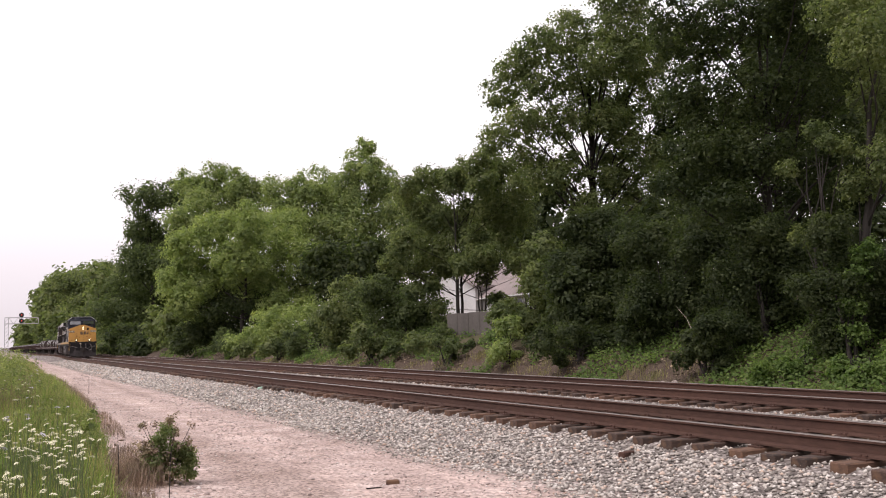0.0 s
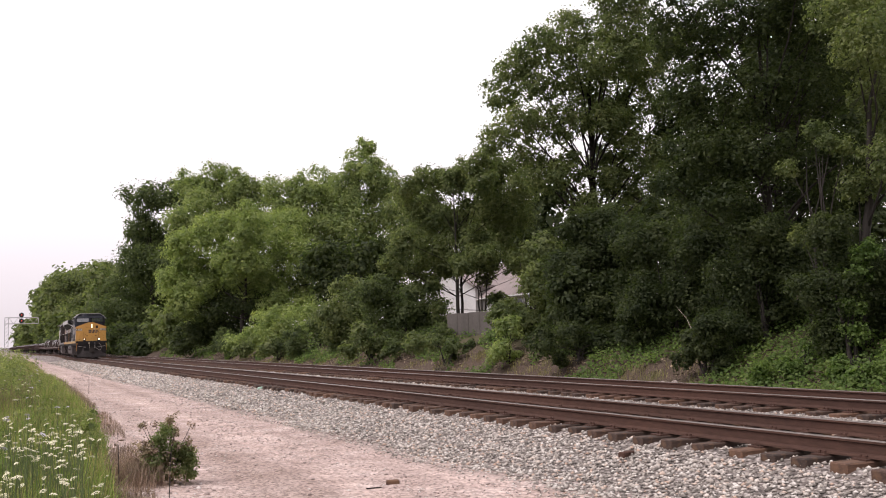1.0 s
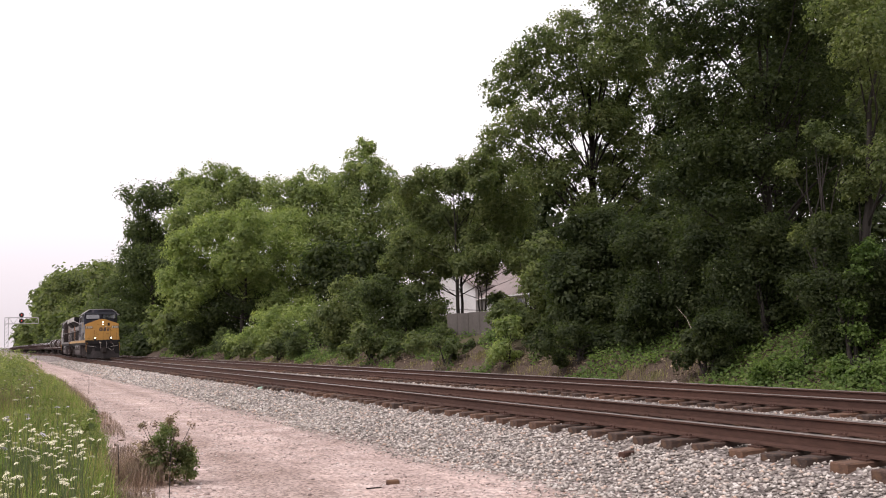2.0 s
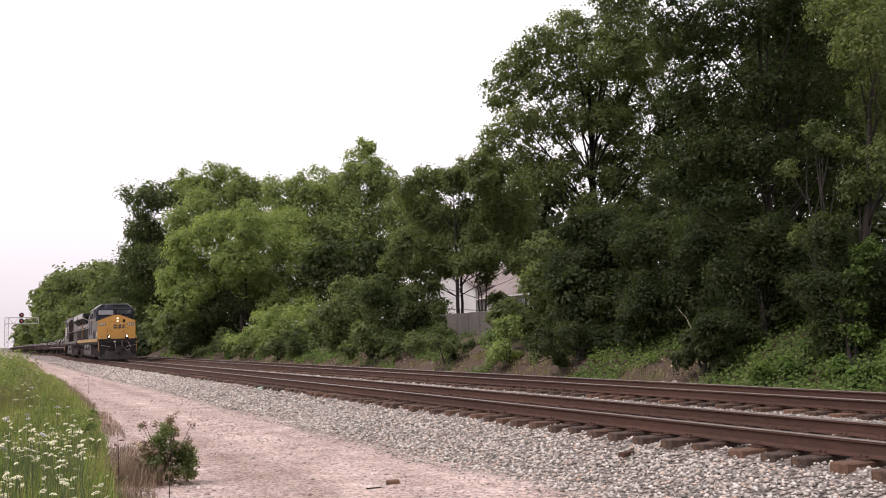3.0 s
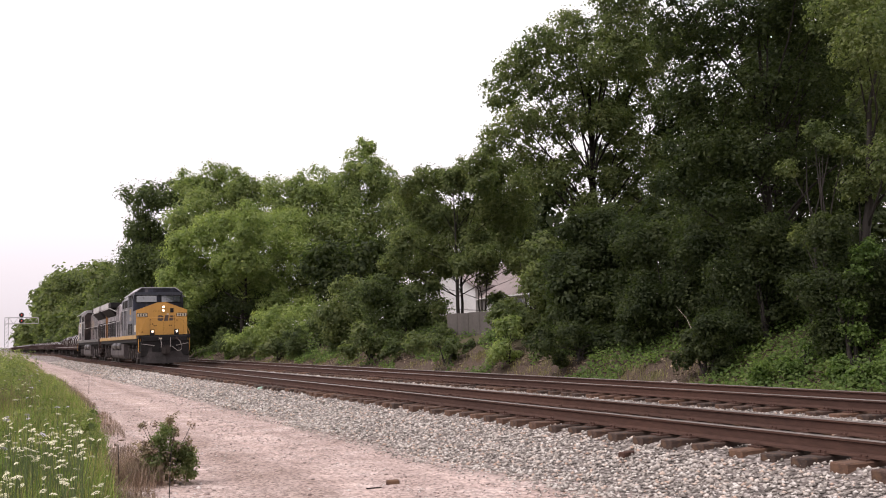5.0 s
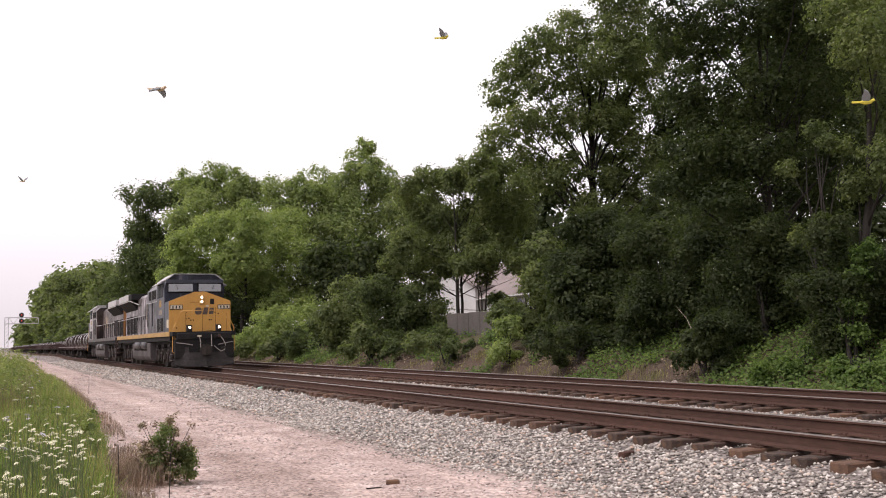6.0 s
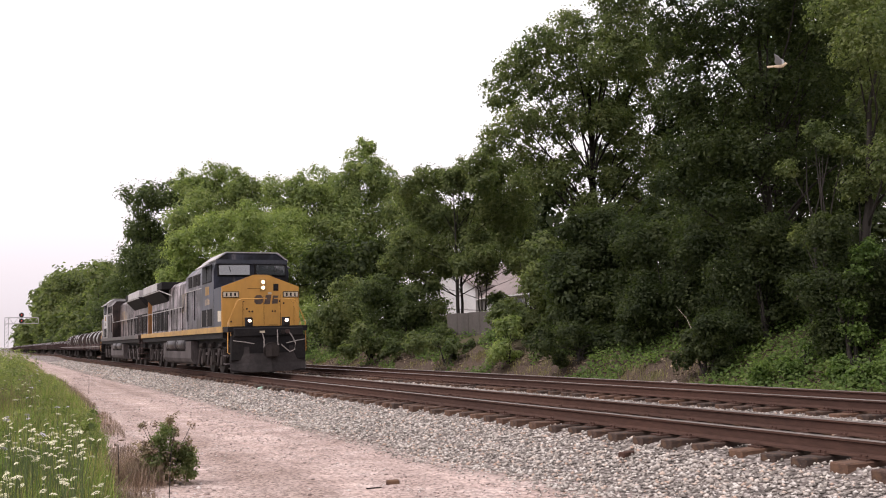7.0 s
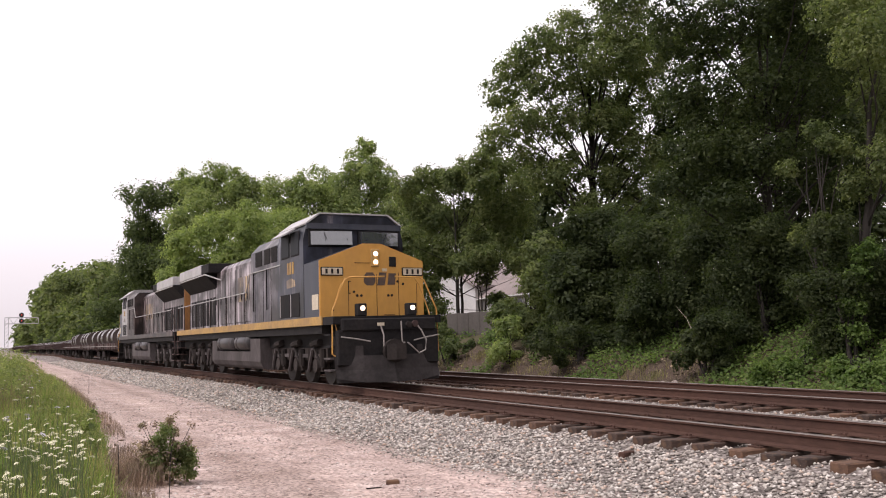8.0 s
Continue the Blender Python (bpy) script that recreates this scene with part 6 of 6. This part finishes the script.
def coil_car():
    c = thing("coil_car", "dark red-brown coil car with a low cradle", "freight car", "coil cars of the train")
    part("centre_sill", boxes((-0.3, 0.3, 0.0, 14.6, 0.7, 1.05)), car_brown, c)
    bm = prism(bmesh.new(), [(-1.42, 1.0), (-1.42, 1.42), (-1.25, 1.42), (-0.5, 1.02), (0.5, 1.02), (1.25, 1.42), (1.42, 1.42), (1.42, 1.0), (0.6, 0.85), (-0.6, 0.85)], "y", 0.5, 14.1)
    part("cradle", bm, car_brown, c, "red-brown coil cradle")
    for s in (-1, 1):
        xs = sorted((s * 1.42, s * 1.47))
        part("side_sill", boxes((xs[0], xs[1], 0.3, 14.3, 1.16, 1.22)), hose_grey if s < 0 else car_brown, c, "narrow side sill, pale grey on the lane side")
        for k in range(9):
            part("side_post", boxes((xs[0], xs[1], 0.8 + k * 1.58, 0.95 + k * 1.58, 0.92, 1.42)), car_brown, c)
    for y in (0.35, 14.0):
        part("end_platform", boxes((-1.4, 1.4, y - 0.2, y + 0.45, 1.0, 1.3)), car_brown, c)
        part("end_rail", rod(bmesh.new(), [(-1.35, y, 1.3), (-1.35, y, 2.0), (1.35, y, 2.0), (1.35, y, 1.3)], 0.025, 5), car_brown, c)
    for y in (1.9, 12.7):
        freight_bogie(c, y)
        for o in (-0.88, 0.88):
            wheelset(c, y + o, 0.42, 0)
    return c


def gondola():
    c = thing("gondola_car", "dark red-brown low-sided gondola car", "freight car", "gondola cars of the train")
    bm = bmesh.new()
    for s in (-1, 1):
        xs = sorted((s * 1.36, s * 1.42))
        box(bm, xs[0], xs[1], 0.4, 15.8, 0.95, 1.72)
    box(bm, -1.36, 1.36, 0.4, 15.8, 0.9, 1.0)
    box(bm, -1.36, 1.36, 0.4, 0.46, 1.0, 1.72)
    box(bm, -1.36, 1.36, 15.74, 15.8, 1.0, 1.72)
    part("body", bm, car_brown, c, "red-brown gondola body")
    for s in (-1, 1):
        xs = sorted((s * 1.42, s * 1.49))
        for k in range(11):
            part("side_post", boxes((xs[0], xs[1], 0.5 + k * 1.5, 0.62 + k * 1.5, 0.95, 1.72)), car_brown, c)
        part("top_chord", boxes((min(s * 1.35, s * 1.5), max(s * 1.35, s * 1.5), 0.38, 15.82, 1.72, 1.8)), car_brown, c)
    for y in (2.1, 14.1):
        freight_bogie(c, y)
        for o in (-0.88, 0.88):
            wheelset(c, y + o, 0.42, 0)
    return c


def steel_coil(r):
    ob = thing("steel_coil", "strapped grey steel coil riding on the car", "steel coil", "steel coils on the train")
    bm = bmesh.new()
    n, w = 32, 0.62
    loops = []
    for y, q in ((-w, 0.38 * r), (-w, r * 0.985), (-w + 0.03, r), (w - 0.03, r), (w, r * 0.985), (w, 0.38 * r)):
        loops.append([bm.verts.new((q * math.cos(6.28318 * k / n), y, q * math.sin(6.28318 * k / n))) for k in range(n)])
    for a, b in zip(loops, loops[1:] + loops[:1]):
        for k in range(n):
            bm.faces.new((a[k], a[(k + 1) % n], b[(k + 1) % n], b[k]))
    bmesh.ops.recalc_face_normals(bm, faces=bm.faces)
    o = part("roll", bm, coil_steel, ob)
    o.data.materials.append(coil_rust)
    for p in o.data.polygons:
        if abs(p.normal.y) > 0.8:
            p.material_index = 1
    for y in (-0.3, 0.3):
        bm = bmesh.new()
        rings = [[bm.verts.new(((r + h) * math.cos(6.28318 * k / n), y + d, (r + h) * math.sin(6.28318 * k / n))) for k in range(n)] for d, h in ((-0.03, 0.0), (-0.03, 0.006), (0.03, 0.006), (0.03, 0.0))]
        for a, b in zip(rings, rings[1:]):
            for k in range(n):
                bm.faces.new((a[k], a[(k + 1) % n], b[(k + 1) % n], b[k]))
        part("strap", bm, paint_dark, ob)
    return ob


SPEED, NOSE_END = 11.4, 22.5


def place_at(t, back=0.0, turn=0, up=0.0):
    """A vehicle stands on the rails with its two trucks, 3 and 16 m from its end."""
    y = NOSE_END + SPEED * (8.0 - t) + back
    way = -1 if turn else 1
    a, b = (0, 0.5) if up else (3, 16)
    xa, xb = bend(y + way * a), bend(y + way * b)
    slope = (xb - xa) / (b - a)
    return pose(NEAR_TRACK + xa - slope * a, y, up, 0, 0, turn - way * math.degrees(math.atan(slope)))


rolling = []  # thing, metres behind the first nose, turn, height
rolling.append((locomotive("yellow-nosed dark blue and grey diesel locomotive with lit headlights", paint_grey, paint_yellow, True), 0.0, 0, 0.0))
rolling.append((locomotive("grimy pale grey diesel locomotive coupled back to front", paint_grime, paint_yellow, False), 42.2, 180, 0.0))
first_coil_car, first_gondola = coil_car(), gondola()
big_coil, small_coil = steel_coil(0.80), steel_coil(0.62)
back = 44.0
rng = random.Random(31)
used = set()


def next_of(ob):
    if ob.name in used:
        return copy_thing(ob, pose(0, 0, 0))
    used.add(ob.name)
    return ob


for i in range(26):
    if i < 4:
        rolling.append((next_of(first_coil_car), back, 0, 0.0))
        y = back + 2.0
        while y < back + 13.2:
            rolling.append((next_of(big_coil), y, 0, 1.03 + 0.80 + 0.05))
            y += rng.choice((3.2, 4.2, 5.0))
        back += 15.0
    else:
        rolling.append((next_of(first_gondola), back, 0, 0.0))
        for k in range(4):
            rolling.append((next_of(small_coil), back + 2.5 + 3.6 * k + rng.uniform(-0.4, 0.4), 0, 1.0 + 0.62))
        back += 16.3


# ---- birds put up by the train ----
feather = worn("buff_feather", (0.74, 0.60, 0.44), (0.60, 0.48, 0.36), 0.8, 0, 10, 60, 0.6, relief=0)
wing_feather = worn("grey_feather", (0.30, 0.31, 0.32), (0.20, 0.20, 0.21), 0.8, 0, 10, 60, 0.6, relief=0)


def let_light_through(m, share):
    n, l = m.node_tree.nodes, m.node_tree.links
    tr, ms = n.new("ShaderNodeBsdfTranslucent"), n.new("ShaderNodeMixShader")
    tr.inputs[0].default_value, ms.inputs[0].default_value = (0.6, 0.6, 0.6, 1), share
    l.new(n["Principled BSDF"].outputs[0], ms.inputs[1])
    l.new(tr.outputs[0], ms.inputs[2])
    l.new(ms.outputs[0], n["Material Output"].inputs["Surface"])


let_light_through(wing_feather, 0.35)

yellow_feather = worn("yellow_feather", (0.66, 0.56, 0.06), (0.56, 0.48, 0.08), 0.8, 0, 10, 60, 0.6, relief=0)


def bird(size, feather, label):
    b = thing("bird", label, "bird", "birds over the line")
    bm = rod(bmesh.new(), [(0, -0.5 * size, 0.01), (0, -0.42 * size, 0.02), (0, -0.25 * size, 0.0), (0, 0.05 * size, 0.0), (0, 0.3 * size, 0.0), (0, 0.4 * size, 0.0)],
             [0.012 * size, 0.075 * size, 0.11 * size, 0.14 * size, 0.06 * size, 0.02 * size], 10)
    part("body", bm, feather, b)
    part("tail", prism(bmesh.new(), [(-0.03 * size, 0.35 * size), (0.03 * size, 0.35 * size), (0.1 * size, 0.7 * size), (-0.1 * size, 0.7 * size)], "z", -0.008, 0.008), feather, b)
    wings = []
    for s in (-1, 1):
        pts = [(0, -0.16), (0.3, -0.24), (0.62, -0.1), (0.8, 0.12), (0.5, 0.12), (0.28, 0.2), (0, 0.14)]
        bm = prism(bmesh.new(), [(s * x * size, y * size) for x, y in pts], "z", -0.006, 0.006)
        w = part("wing", bm, wing_feather, b, "grey wing")
        w.matrix_basis = pose(s * 0.06 * size, 0, 0.04 * size)
        wings.append((w, s))
    return b, wings, size


flights = []
still = (0.0, 0.0, 0.0)
for start, place, way, swerve in ((5.8, (2.74, 11.39, 4.57), (9.23, -11.78, 0.44), still), (5.9, (0.24, 8.72, 2.99), (9.85, -8.98, 4.12), still),
                                  (6.0, (0.44, 19.08, 4.45), (6.60, -13.45, -0.44), (-2.2, 1.1, -1.5)), (5.8, (4.55, 7.25, 2.58), (9.55, -11.27, 2.41), still)):
    plume, label = ((feather, "small buff bird in flight with grey wings"), (yellow_feather, "small yellow bird in flight with grey wings"))[place[0] > 2]
    flights.append((bird(0.15, plume, label), start, Vector(place), Vector(way), Vector(swerve)))


def fly(winged, start, place, way, swerve):
    body, wings, size = winged
    heading = math.degrees(math.atan2(way.x, -way.y))
    rows = []
    for t in (0.0, 2.0, 4.0, 5.0, 5.4, 5.8, 6.0, 6.2, 6.4, 6.5, 6.6, 6.7, 6.8, 6.9, 7.0, 7.2, 7.5, 8.0):
        p = place + way * (t - start) + swerve * max(0.0, t - 6.5) ** 2
        rows.append((t, pose(p.x, p.y, min(12.0, max(p.z, 1.6)), 6, 0, heading)))
    walk(body, rows)
    for w, s in wings:
        beat = [(0.0, 10)] + [(5.4 + 0.1 * k, (45, -28)[(k + int(start * 10)) % 2]) for k in range(18)] + [(8.0, 10)]
        walk(w, [(t, pose(s * 0.06 * size, 0, 0.04 * size, 0, -s * a, 0)) for t, a in beat])


def roll_wheels(vehicle, turn):
    """The wheels turn as far as the vehicle goes."""
    for w in vehicle.children:
        if w.name.startswith("wheelset"):
            y, r = w.matrix_basis.translation.y, w.matrix_basis.translation.z
            step = 2 if r > 0.5 else 1
            sign = -1 if turn else 1
            walk(w, [(k / FPS, pose(0, y, r, sign * math.degrees(SPEED * k / FPS / r))) for k in range(0, 241, step)])


def motions():
    for k, (ob, behind, turn, up) in enumerate(rolling):
        walk(ob, [(t, place_at(t, behind, turn, up)) for t in np.arange(0.0, 8.01, 0.25).tolist()])
        if behind < 150:
            roll_wheels(ob, turn)
    for f in flights:
        fly(*f)


motions()
